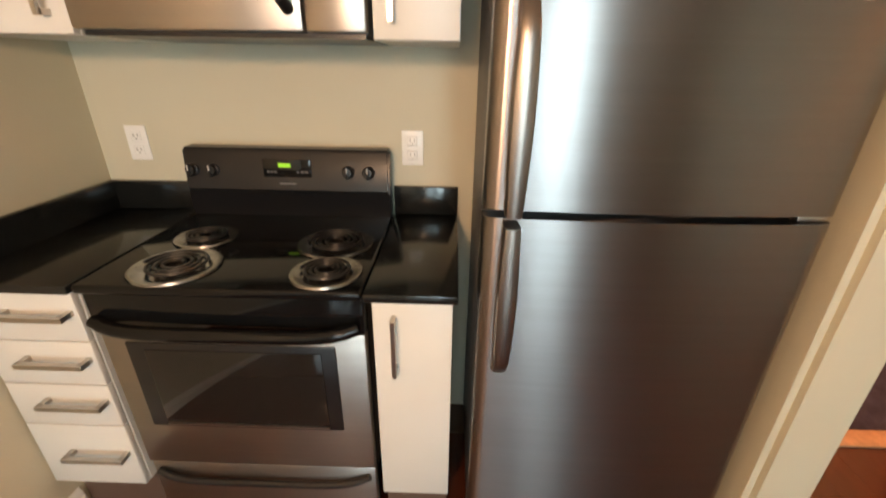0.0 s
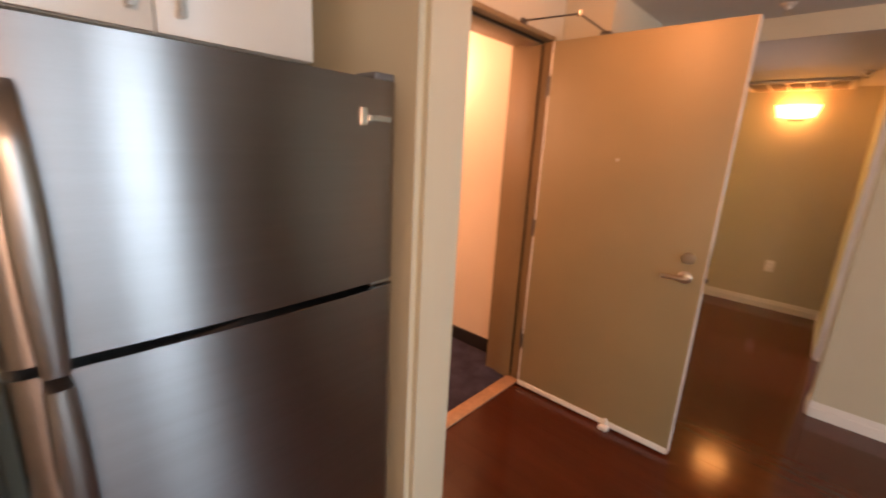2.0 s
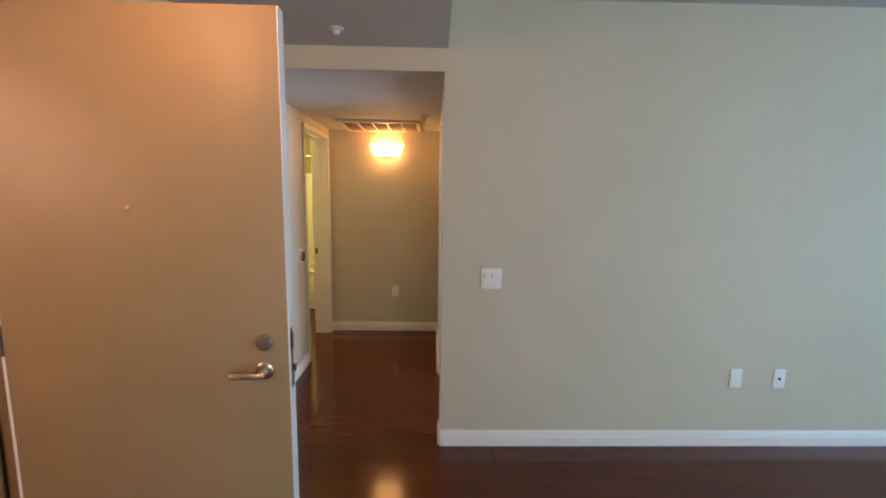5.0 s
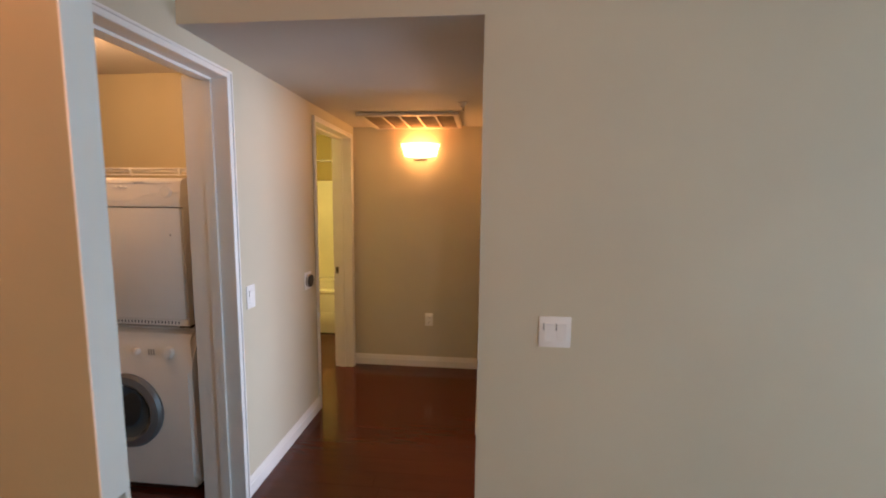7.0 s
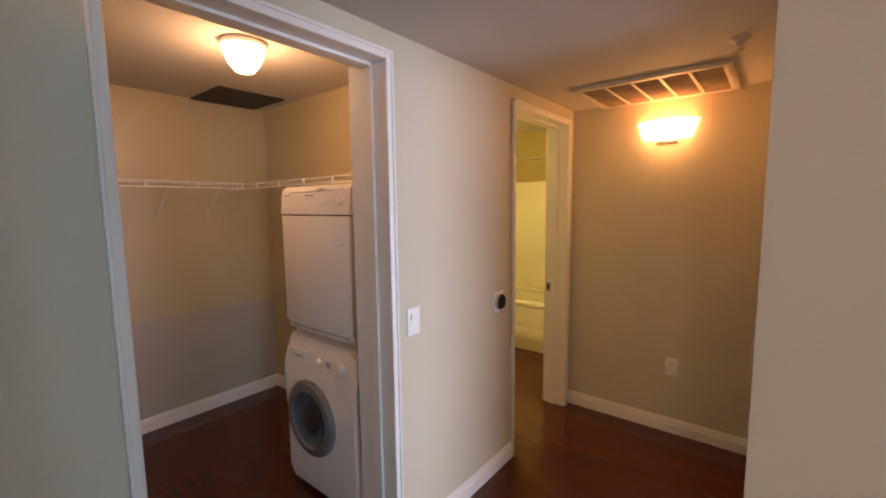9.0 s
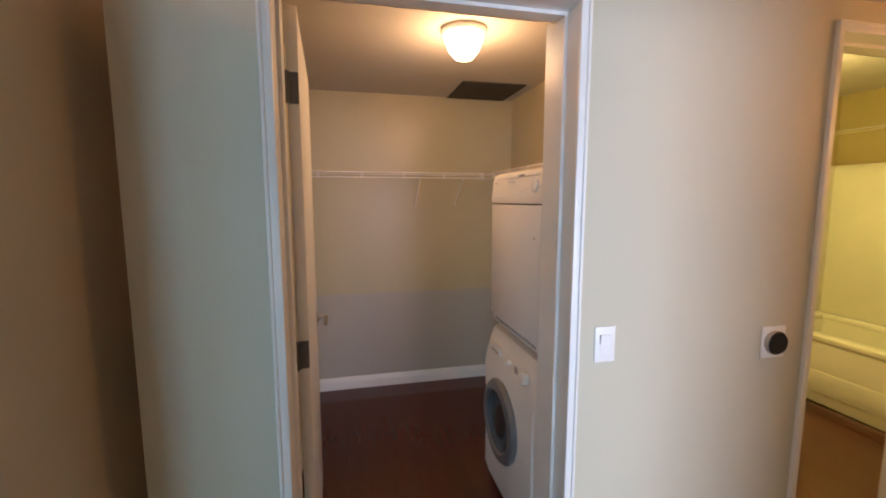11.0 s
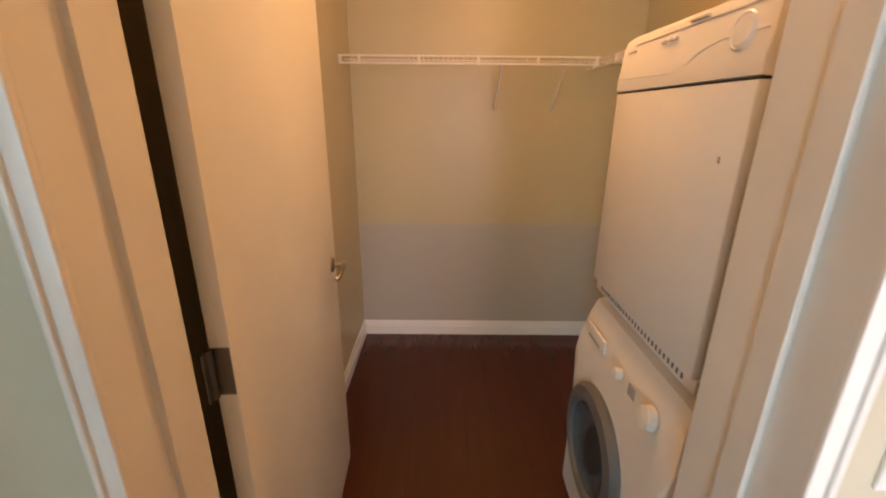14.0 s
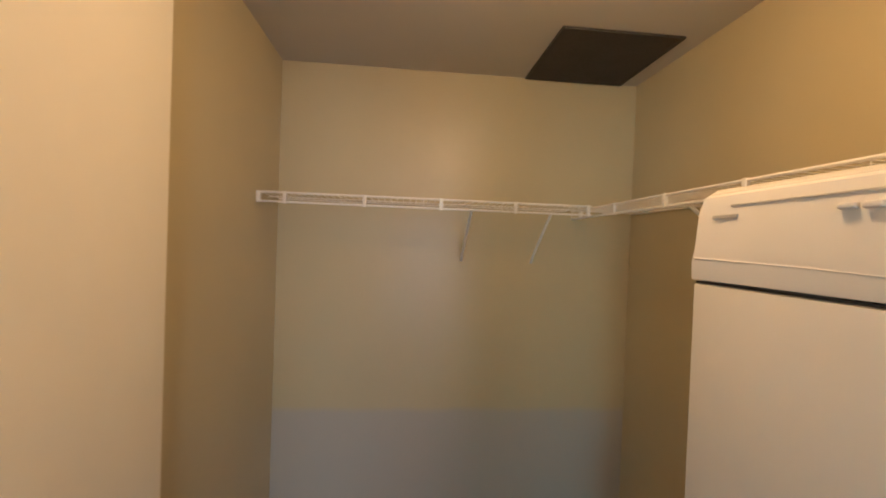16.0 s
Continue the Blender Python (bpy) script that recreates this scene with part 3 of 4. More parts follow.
part("window_trim", boxed(-0.358 - RC, 0.098 - RC, 1.302 - 1.6, 1.306 - 1.6, 0.466, 0.472), STEEL_V, door)
drw = part("storage_drawer", boxed(-hx + 0.002, hx - 0.002, 1.320 - 1.6, 1.35 - 1.6, 0.065, 0.292, bevel=0.006), STEEL_V, rg, "brushed steel storage drawer")
pts = []
for k in range(21):
    u = k / 20 * 2 - 1
    pts.append((u * (hx - 0.02), 1.315 - 1.6 - 0.012 * (1 - abs(u) ** 8), 0.262 - 0.030 * (1 - abs(u) ** 6)))
part("handle", tube(bmesh.new(), pts, 0.011, 10), BLACK_PLASTIC, drw, "dark curved drawer pull")

# microwave and upper cabinets
mw = thing("microwave", (-0.11, 1.66, 1.46), "steel over-the-range microwave with dark window", "microwave")
part("body", boxed(-0.325, 0.335, -0.14, 0.222, 0.004, 0.41), GREY_BODY, mw)
part("vent_base", boxed(-0.32, 0.33, -0.15, 0.2, -0.006, 0.004), BLACK_PLASTIC, mw)
d = part("door", boxed(-0.328, 0.197, -0.175, -0.14, 0.006, 0.40, bevel=0.006), STEEL_V, mw, "brushed steel microwave door")
part("window", boxed(-0.30, 0.135, -0.181, -0.17, 0.068, 0.35, bevel=0.003), GLASS_BLACK, d)
pts = [(0.168, -0.178, 0.05), (0.168, -0.215, 0.066), (0.168, -0.222, 0.09), (0.168, -0.222, 0.33), (0.168, -0.215, 0.355), (0.168, -0.178, 0.37)]
part("handle", tube(bmesh.new(), pts, 0.013, 12), BLACK_PLASTIC, d, "black curved handle")
part("control_panel", boxed(0.202, 0.338, -0.172, -0.14, 0.006, 0.40, bevel=0.006), STEEL_V, mw)
part("keypad", boxed(0.215, 0.325, -0.176, -0.168, 0.075, 0.36, bevel=0.002), GLASS_BLACK, mw)


def upper(x0, x1, y0, z0, z1, label, doors=1, handle_right=False):
    cx = (x0 + x1) / 2
    c = thing("wall_cabinet", (cx, 1.7, z0), label, "cabinet")
    part("body", boxed(x0 - cx, x1 - cx, y0 + 0.02 - 1.7, 0.183, 0.0, z1 - z0), CABINET, c)
    wd = (x1 - x0) / doors
    for k in range(doors):
        a = x0 - cx + k * wd
        d = part("door", boxed(a + 0.002, a + wd - 0.002, y0 - 1.7, y0 + 0.018 - 1.7, 0.001, z1 - z0, bevel=0.002), CABINET, c)
        hxx = (a + wd - 0.045) if (handle_right if doors == 1 else k == 0) else a + 0.045
        part("handle", bar_handle(bmesh.new(), (hxx, y0 - 1.7, 0.035), (hxx, y0 - 1.7, 0.165), (0, -1, 0)), NICKEL, d, "brushed nickel bar handle")
    return c


upper(KX0 + 0.002, -0.445, 1.50, 1.455, 2.262, "white wall cabinet beside the microwave", handle_right=True)
upper(0.238, 0.436, 1.50, 1.452, 2.262, "narrow white wall cabinet above the counter")
upper(-0.443, 0.236, 1.50, 1.875, 2.262, "white wall cabinet above the microwave", 2)
upper(0.438, 1.165, 1.57, 1.672, 2.262, "white wall cabinet above the fridge", 2)

# fridge
FX0, FX1 = 0.490, 1.217
FC = (FX0 + FX1) / 2
fr = thing("fridge", (FC, 1.6, 0), "stainless steel top-freezer fridge with two doors", "fridge")
fh = (FX1 - FX0) / 2
part("body", boxed(-fh + 0.008, fh - 0.008, 1.345 - 1.6, 0.27, 0.03, 1.60, bevel=0.004), GREY_BODY, fr)
part("base_grille", boxed(-fh + 0.02, fh - 0.02, 1.31 - 1.6, 1.345 - 1.6, 0.015, 0.06), BLACK_PLASTIC, fr)
for x in (-fh + 0.06, fh - 0.06):
    for y in (-0.24, 0.22):
        part("foot", cyl(bmesh.new(), (x, y, 0), (x, y, 0.03), 0.02, n=14), BLACK_PLASTIC, fr)
part("gasket", boxed(-fh + 0.012, fh - 0.012, 1.325 - 1.6, 1.345 - 1.6, 0.06, 1.598), BLACK_PLASTIC, fr)


def fridge_outline():
    out, r = [], 0.035
    for k in range(7):
        a = math.pi / 2 * k / 6
        out.append((-fh + r - r * math.cos(a), 1.300 - 1.6 - (r - 0.008) * math.sin(a)))
    for k in range(1, 16):
        u = k / 16
        x = -fh + r + u * (2 * fh - 2 * r)
        out.append((x, 1.273 - 1.6 - 0.013 * (1 - (2 * u - 1) ** 2)))
    for k in range(7):
        a = math.pi / 2 * (1 - k / 6)
        out.append((fh - r + r * math.cos(a), 1.300 - 1.6 - (r - 0.008) * math.sin(a)))
    return out + [(fh, 1.327 - 1.6), (-fh, 1.327 - 1.6)]


def fridge_handle(parent, seam, tip):
    """A long grip that stands off at the seam between the doors and runs into its door at the tip."""
    bm, rings, n, cx = bmesh.new(), [], 20, 0.546 - FC
    for k in range(n + 1):
        u = k / n
        rise = 0.062 * min(1, ((1 - u) / 0.16) ** 0.55) * (0.90 + 0.10 * math.sin(math.pi * u))
        wide = 0.017 + 0.005 * math.sin(math.pi * min(1, u * 1.1))
        y, back = 1.266 - 1.6 - rise, 0.022
        if u < 0.06:
            back = rise + 0.004
        ring = [(cx - wide, y + 0.012), (cx - wide * 0.85, y + 0.004), (cx - wide * 0.45, y), (cx + wide * 0.45, y), (cx + wide * 0.85, y + 0.004), (cx + wide, y + 0.012),
                (cx + wide * 0.85, y + back), (cx - wide * 0.85, y + back)]
        rings.append([bm.verts.new((a, b, seam + (tip - seam) * u)) for a, b in ring])
    for a, b in zip(rings, rings[1:]):
        for k in range(8):
            bm.faces.new((a[k], a[(k + 1) % 8], b[(k + 1) % 8], b[k]))
    bm.faces.new(rings[0][::-1])
    bm.faces.new(rings[-1])
    return part("handle", bm, STEEL_GRIP, parent, "long satin steel handle")


for name, z0, z1, h0, h1 in (("freezer_door", 1.132, 1.611, 1.134, 1.53), ("fridge_door", 0.062, 1.114, 1.112, 0.72)):
    bm = prism(bmesh.new(), fridge_outline(), lambda u, v, w: Vector((u, v, w)), 1.0)
    for v in bm.verts:
        v.co.z = z0 + v.co.z * (z1 - z0)
    d = part(name, bm, STEEL, fr, "brushed stainless steel door")
    fridge_handle(d, h0, h1)
    if z0 > 1:
        bm = bmesh.new()
        box(bm, 1.098 - FC, 1.112 - FC, 1.2615 - 1.6, 1.270 - 1.6, 1.510, 1.546)
        for k in range(5):
            box(bm, 1.120 - FC + k * 0.013, 1.129 - FC + k * 0.013, 1.2625 - 1.6, 1.273 - 1.6, 1.520, 1.532)
        part("badge", bm, CHROME, d, "small bright maker's badge")
part("hinge_cap", boxed(fh - 0.07, fh - 0.01, 1.28 - 1.6, 1.36 - 1.6, 1.6115, 1.63, bevel=0.006), GREY_BODY, fr)
bm = boxed(fh - 0.075, fh - 0.012, 1.285 - 1.6, 1.325 - 1.6, 1.1155, 1.1305, bevel=0.003)
part("middle_hinge", bm, NICKEL, fr)


def plate(name, at, normal, label, category, kind, wide=0.073, high=0.117):
    """A wall plate with its face along normal (unit x or y); kind: outlet, rocker, double, blank, jack."""
    th = thing(name, (*at, 0, 0, math.degrees(math.atan2(normal[0], -normal[1]))), label, category)
    part("cover_plate", boxed(-wide / 2, wide / 2, -0.006, 0.0, -high / 2, high / 2, bevel=0.0025), PLATE, th)
    if kind == "outlet":
        for z in (0.024, -0.024):
            s = part("socket", boxed(-0.017, 0.017, -0.0085, -0.0055, z - 0.0165, z + 0.0165, bevel=0.003), PLATE, th)
            bm = bmesh.new()
            box(bm, -0.0085, -0.0055, -0.0095, -0.008, z - 0.003, z + 0.008)
            box(bm, 0.0055, 0.0085, -0.0095, -0.008, z - 0.003, z + 0.008)
            cyl(bm, (0, -0.008, z - 0.009), (0, -0.0095, z - 0.009), 0.0028, n=10)
            part("slots", bm, PRINT, s)
    elif kind in ("rocker", "double"):
        for x in ((0,) if kind == "rocker" else (-0.023, 0.023)):
            part("rocker", prism(bmesh.new(), [(-0.006, -0.033), (-0.0085, -0.033), (-0.0068, 0.0), (-0.0105, 0.033), (-0.006, 0.033)],
                                 lambda u, v, w: Vector((x - 0.0165 + w, u, v)), 0.033), PLATE, th)
            # dark strip painted as the shade at the rocker's left inner edge
            part("gap", boxed(x - 0.0195, x - 0.017, -0.0066, -0.0055, 0.004, 0.033), SLOT, th)
    elif kind == "toggle":
        for x in (-0.023, 0.023):
            part("slot", boxed(x - 0.006, x + 0.006, -0.0068, -0.0055, -0.013, 0.013), SLOT, th)
            part("toggle", boxed(x - 0.004, x + 0.004, -0.018, -0.006, 0.0, 0.011, bevel=0.001), PLATE, th)
    elif kind == "jack":
        part("jack", boxed(-0.008, 0.008, -0.0085, -0.0055, -0.008, 0.008), SLOT, th)
    return th


plate("outlet", (-0.660, KYL, 1.143), (0, -1), "white double wall outlet above the counter", "outlet", "outlet")
plate("outlet", (0.287, KYL, 1.143), (0, -1), "white double wall outlet above the counter", "outlet", "outlet")
ORIGIN[:] = 0.0, 0.0
# unseen pendant lamp, added at the edge of the kitchen to carry its light
kl = thing("added_pendant", (0.20, -0.25, 1.62), "unseen white glass pendant added at the kitchen's edge to light it", "lamp")
part("canopy", lathe(bmesh.new(), [(0, 0.905), (0.055, 0.905), (0.055, 0.885), (0.01, 0.875), (0, 0.875)], (0, 0, 0)), NICKEL, kl)
part("cord", cyl(bmesh.new(), (0, 0, 0.19), (0, 0, 0.88), 0.003, n=8), BLACK_PLASTIC, kl)
part("socket_cap", lathe(bmesh.new(), [(0, 0.20), (0.022, 0.20), (0.03, 0.15), (0, 0.15)], (0, 0, 0)), NICKEL, kl)
g = part("shade", lathe(bmesh.new(), [(0.028, 0.155), (0.06, 0.14), (0.088, 0.10), (0.095, 0.06), (0.08, 0.02), (0.045, 0.0), (0, -0.004)], (0, 0, 0)), GLOW_KITCHEN, kl)
g.visible_shadow = False

el = thing("ceiling_lamp", (2.25, 1.12, ENTZ), "small round recessed entry ceiling lamp", "lamp")
part("trim", lathe(bmesh.new(), [(0.05, -0.001), (0.075, -0.001), (0.075, -0.006), (0.05, -0.010)], (0, 0, 0)), TRIM, el)
part("lens", lathe(bmesh.new(), [(0.05, -0.004), (0.03, -0.010), (0, -0.012)], (0, 0, 0)), GLOW, el).visible_shadow = False

plate("light_switch", (LWX, 0.127, 1.027), (-1, 0), "white double rocker light switch on the wall", "light switch", "double", 0.117, 0.117)
plate("wall_plate", (LWX, -1.358, 0.434), (-1, 0), "white blank wall plate", "wall plate", "blank")
plate("wall_plate", (LWX, -1.624, 0.431), (-1, 0), "white cable jack wall plate", "wall plate", "jack")
plate("light_switch", (4.195, HN, 1.02), (0, -1), "white rocker light switch on the hall wall", "light switch", "rocker")
plate("outlet", (HEND, 0.872, 0.444), (-1, 0), "white wall outlet at the hall end", "outlet", "outlet")



# ---- entry ----
bm = bmesh.new()
for xa, xb in ((EX0 - 0.03, EX0), (EX1 - 0.01, EX1 + 0.014)):
    box(bm, xa, xb, EN - 0.006, EB + 0.012, 0.0, EDZ + 0.024, 0.003)
box(bm, EX0, EX1 - 0.01, EN - 0.006, EB + 0.012, EDZ, EDZ + 0.024, 0.003)
box(bm, EX1 - 0.026, EX1 - 0.01, EN + 0.055, EN + 0.16, 0.0, EDZ, 0.002)
box(bm, EX0, EX1 - 0.026, EN + 0.055, EN + 0.16, EDZ - 0.016, EDZ, 0.002)
setting("door_frame_entry", bm, FRAME_BROWN, "brown painted steel entry door frame", "door frame")
setting("door_seal", boxed(EX0, EX1 - 0.026, EN + 0.043, EN + 0.055, EDZ - 0.012, EDZ - 0.002), BLACK_PLASTIC, "black seal in the head of the entry frame", "seal")
setting("door_seal", boxed(EX1 - 0.0165, EX1 - 0.0105, EN + 0.049, EN + 0.055, 0.01, EDZ - 0.014), BLACK_PLASTIC, "black seal along the entry frame", "seal")
setting("threshold", boxed(EX0, EX1 - 0.01, EN - 0.012, EN + 0.075, 0.0005, 0.012, bevel=0.004), THRESHOLD, "light wooden threshold of the entry door", "threshold")

LEAF = 0.905
ed = thing("door_1", (2.770, 1.834, 0.012, 0, 0, 0.7), "open tan painted entry door with steel lever", "door")
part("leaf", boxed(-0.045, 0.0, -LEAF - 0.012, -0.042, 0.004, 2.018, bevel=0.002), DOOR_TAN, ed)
# thin added skin, paler to stand in for light on this face
part("outer_skin", boxed(0.0005, 0.002, -LEAF - 0.010, -0.044, 0.006, 2.016), DOOR_TAN_LIT, ed, "outer face, its tan paled in place of light")
part("hinge_edge", boxed(-0.046, -0.039, -0.0415, -0.033, 0.004, 2.018, bevel=0.001), DOOR_WHITE, ed, "pale strip along the hinge edge")
part("leaf_edge", boxed(-0.0445, -0.0005, -LEAF - 0.0145, -LEAF - 0.0115, 0.004, 2.018), TRIM, ed, "pale painted door edge")
part("sweep", boxed(-0.050, -0.0455, -LEAF - 0.008, -0.038, 0.002, 0.034, bevel=0.001), TRIM, ed, "pale strip along the door bottom")
part("peephole", lathe(bmesh.new(), [(0, 0), (0.008, 0), (0.008, 0.003), (0.005, 0.004), (0, 0.002)], (-0.045, -0.456, 1.435), (-1, 0, 0), 16), NICKEL, ed)


def lever_set(parent, y, z, x0, x1, way, with_bolt):
    """Lever handles on both faces of a leaf that lies between x0 and x1, pointing along way (+-1 in y)."""
    for x, s in ((x0, -1), (x1, 1)):
        bm = lathe(bmesh.new(), [(0, 0), (0.029, 0), (0.029, 0.006), (0.024, 0.010), (0.012, 0.012), (0.011, 0.05), (0, 0.05)], (x, y, z), (s, 0, 0), 24)
        tube(bm, [(x + s * 0.045, y - way * 0.012, z), (x + s * 0.05, y + way * 0.01, z), (x + s * 0.05, y + way * 0.04, z + 0.002), (x + s * 0.047, y + way * 0.075, z - 0.002), (x + s * 0.042, y + way * 0.09, z - 0.004)], 0.0095, 10)
        part("lever_handle", bm, NICKEL, parent, "satin nickel lever handle")
        if with_bolt:
            bm = lathe(bmesh.new(), [(0, 0), (0.027, 0), (0.027, 0.006), (0.022, 0.014), (0.010, 0.016), (0, 0.016)], (x, y, z + 0.092), (s, 0, 0), 24)
            if s > 0:
                box(bm, x + 0.016, x + 0.03, y - 0.004, y + 0.004, z + 0.075, z + 0.109, 0.002)
            part("deadbolt", bm, NICKEL, parent, "satin nickel deadbolt")


lever_set(ed, -0.842, 0.925, -0.045, 0.0, 1, True)
part("latch_plate", boxed(-0.036, -0.010, -LEAF - 0.016, -LEAF - 0.014, 0.86, 1.06), NICKEL, ed)
bm = boxed(-0.030, -0.016, -LEAF - 0.026, -LEAF - 0.016, 0.915, 0.935)
box(bm, -0.034, -0.012, -LEAF - 0.018, -LEAF - 0.016, 0.99, 1.045)
part("latch_bolt", bm, DARK_METAL, ed)
for z in (0.30, 1.02, 1.80):
    bm = cyl(bmesh.new(), (-0.002, -0.004, z - 0.055), (-0.002, -0.004, z + 0.055), 0.008, n=12)
    box(bm, -0.040, -0.004, -0.0415, -0.0385, z - 0.055, z + 0.055)
    box(bm, -0.008, -0.003, -0.054, -0.006, z - 0.055, z + 0.055)
    box(bm, -0.049, -0.044, -0.0415, -0.032, z - 0.05, z + 0.05)
    part("hinge", bm, DARK_METAL, ed, "dark steel hinge")
bm = boxed(-0.09, -0.05, -0.63, -0.58, -0.010, 0.012, bevel=0.004)
box(bm, -0.06, -0.048, -0.615, -0.595, 0.0, 0.05, 0.003)
part("door_stop", bm, TRIM, ed, "small pale kick-down door stop")

dc = thing("door_closer", (2.466, EN - 0.006, 2.069), "thin dark closer arm over the entry door", "door closer")
part("bracket", boxed(-0.02, 0.02, -0.012, 0.0, -0.008, 0.014, bevel=0.002), DARK_METAL, dc)
part("arm", tube(bmesh.new(), [(0, -0.01, 0.004), (0.066, -0.255, 0.012)], 0.0042, 8), DARK_METAL, dc)
part("arm", tube(bmesh.new(), [(0.066, -0.255, 0.012), (0.300, -0.290, -0.022)], 0.0042, 8), DARK_METAL, dc)
part("elbow", cyl(bmesh.new(), (0.066, -0.255, 0.002), (0.066, -0.255, 0.026), 0.010, n=14), CHROME, dc)
part("shoe", boxed(0.280, 0.322, -0.315, -0.265, -0.0385, -0.018, bevel=0.003), DARK_METAL, dc)

# sprinkler in the entry ceiling
def sprinkler(x, y, z, label):
    sp = thing("sprinkler", (x, y, z), label, "sprinkler")
    part("escutcheon", lathe(bmesh.new(), [(0, 0), (0.036, 0), (0.034, -0.006), (0.018, -0.014), (0.012, -0.03), (0, -0.03)], (0, 0, 0), n=24), VENT, sp)
    bm = cyl(bmesh.new(), (0, 0, -0.05), (0, 0, -0.046), 0.016, n=16)
    for a in (0, math.pi):
        tube(bm, [(0.010 * math.cos(a), 0, -0.028), (0.013 * math.cos(a), 0, -0.038), (0, 0, -0.047)], 0.002, 6)
    part("head", bm, NICKEL, sp)
    return sp


sprinkler(3.55, 0.93, ENTZ, "small ceiling sprinkler head over the entry")
sprinkler(5.06, 0.549, HALLZ, "small ceiling sprinkler head in the hall")

# corridor sconce on its wall
def torch(x, y, turn):
    sc = thing("wall_lamp", (x, y, 1.70, 0, 0, turn), "glowing glass corridor wall lamp on a metal bracket", "lamp", "corridor wall lamps")
    part("bracket", boxed(-0.07, 0.0, -0.045, 0.045, -0.06, 0.02, bevel=0.006), NICKEL, sc)
    bm = bmesh.new()
    box(bm, -0.10, -0.0, -0.055, 0.055, 0.03, 0.04, 0.003)
    box(bm, -0.10, -0.0, -0.055, 0.055, 0.005, 0.015, 0.003)
    part("band", bm, NICKEL, sc)
    out = [(0, -0.07)] + [(-0.11 * math.sin(math.pi * k / 12), -0.07 * math.cos(math.pi * k / 12)) for k in range(13)] + [(0, 0.07)]
    bm = prism(bmesh.new(), out[1:-1], lambda u, v, w: Vector((u, v * (1 + 0.25 * w), 0.04 + 0.34 * w)), 1.0)
    part("shade", bm, GLOW_PEACH, sc).visible_shadow = False
    return sc


torch(CORX, 2.78, 0)
# second torch, unseen, added to go with the extra corridor bulb
torch(1.30, 3.30, 180)


# ---- hall ----
sc = thing("wall_lamp", (HEND, 0.957, 1.876), "glowing curved glass hall wall lamp", "lamp")
out = [(-0.105 * math.sin(math.pi * k / 16), -0.172 * math.cos(math.pi * k / 16)) for k in range(17)]
bm = bmesh.new()
rows = []
for j in range(5):
    w = j / 4
    s = 0.80 + 0.20 * w
    dip = 0.02 * (1 - w)
    rows.append([bm.verts.new((-0.004 + u * s, v * s, 0.0 + 0.128 * w - dip * (1 - (v / 0.172) ** 2) + dip)) for u, v in out])
for a, b in zip(rows, rows[1:]):
    for k in range(16):
        bm.faces.new((a[k], a[k + 1], b[k + 1], b[k]))
bm.faces.new(rows[0])
g = part("shade", bm, GLOW_HALL, sc, "warm glowing frosted glass shade")
m = g.modifiers.new("thickness", "SOLIDIFY")
m.thickness = 0.004
g.visible_shadow = False
part("back_plate", boxed(-0.012, 0.0, -0.06, 0.06, -0.01, 0.10, bevel=0.003), NICKEL, sc)
part("finial", lathe(bmesh.new(), [(0, -0.022), (0.012, -0.02), (0.014, -0.006), (0, 0.0)], (-0.085, 0, 0.0), n=16), NICKEL, sc)
for e in (-1, 1):
    part("clip", tube(bmesh.new(), [(-0.012, 0.10 * e, 0.105), (-0.05, 0.15 * e, 0.13), (-0.02, 0.176 * e, 0.13)], 0.003, 6), NICKEL, sc)

vn = thing("ceiling_vent", (5.602, 0.972, HALLZ), "large tan return-air grille in the hall ceiling", "vent")
hxv, hyv = 0.285, 0.378
part("backing", boxed(-hxv + 0.02, hxv - 0.02, -hyv + 0.02, hyv - 0.02, -0.006, -0.002), VENT_DARK, vn)
bm = bmesh.new()
for a, b in ((-hxv, -hxv + 0.04), (hxv - 0.04, hxv)):
    box(bm, a, b, -hyv, hyv, -0.022, -0.001, 0.004)
for a, b in ((-hyv, -hyv + 0.04), (hyv - 0.04, hyv)):
    box(bm, -hxv + 0.04, hxv - 0.04, a, b, -0.022, -0.001, 0.004)
part("frame", bm, VENT, vn)
for k in range(1, 5):
    y = -hyv + 0.04 + k * (2 * hyv - 0.08) / 5
    part("divider", boxed(-hxv + 0.04, hxv - 0.04, y - 0.008, y + 0.008, -0.020, -0.006, bevel=0.002), VENT, vn)
slat = mesh_of("slat", boxed(-0.001, 0.001, -hyv + 0.041, hyv - 0.041, -0.007, 0.007), VENT_DARK)
for k in range(26):
    s = new("slat", slat)
    s.parent = vn
    s.matrix_local = pose(-hxv + 0.05 + k * 0.0188, 0, -0.012, 0, 35, 0)

th = thing("thermostat", (4.876, HN, 0.975), "round black thermostat on a white square plate", "thermostat")
part("plate", boxed(-0.052, 0.052, -0.006, 0.0, -0.058, 0.058, bevel=0.003), PLATE, th)
part("dial", lathe(bmesh.new(), [(0, 0.006), (0.041, 0.006), (0.042, 0.022), (0.038, 0.027), (0, 0.028)], (0, 0, 0), (0, -1, 0), 36), BLACK_PLASTIC, th)
part("ring", lathe(bmesh.new(), [(0.042, 0.008), (0.0435, 0.010), (0.0435, 0.02), (0.042, 0.022)], (0, 0, 0), (0, -1, 0), 36), NICKEL, th)

# open doorway of the bedroom in the south wall of the hall
bm = bmesh.new()
for xa, xb in ((HX0, HX0 + 0.015), (HX1 - 0.015, HX1)):
    box(bm, xa, xb, HS - 0.122, HS + 0.002, 0.001, CDZ - 0.015)
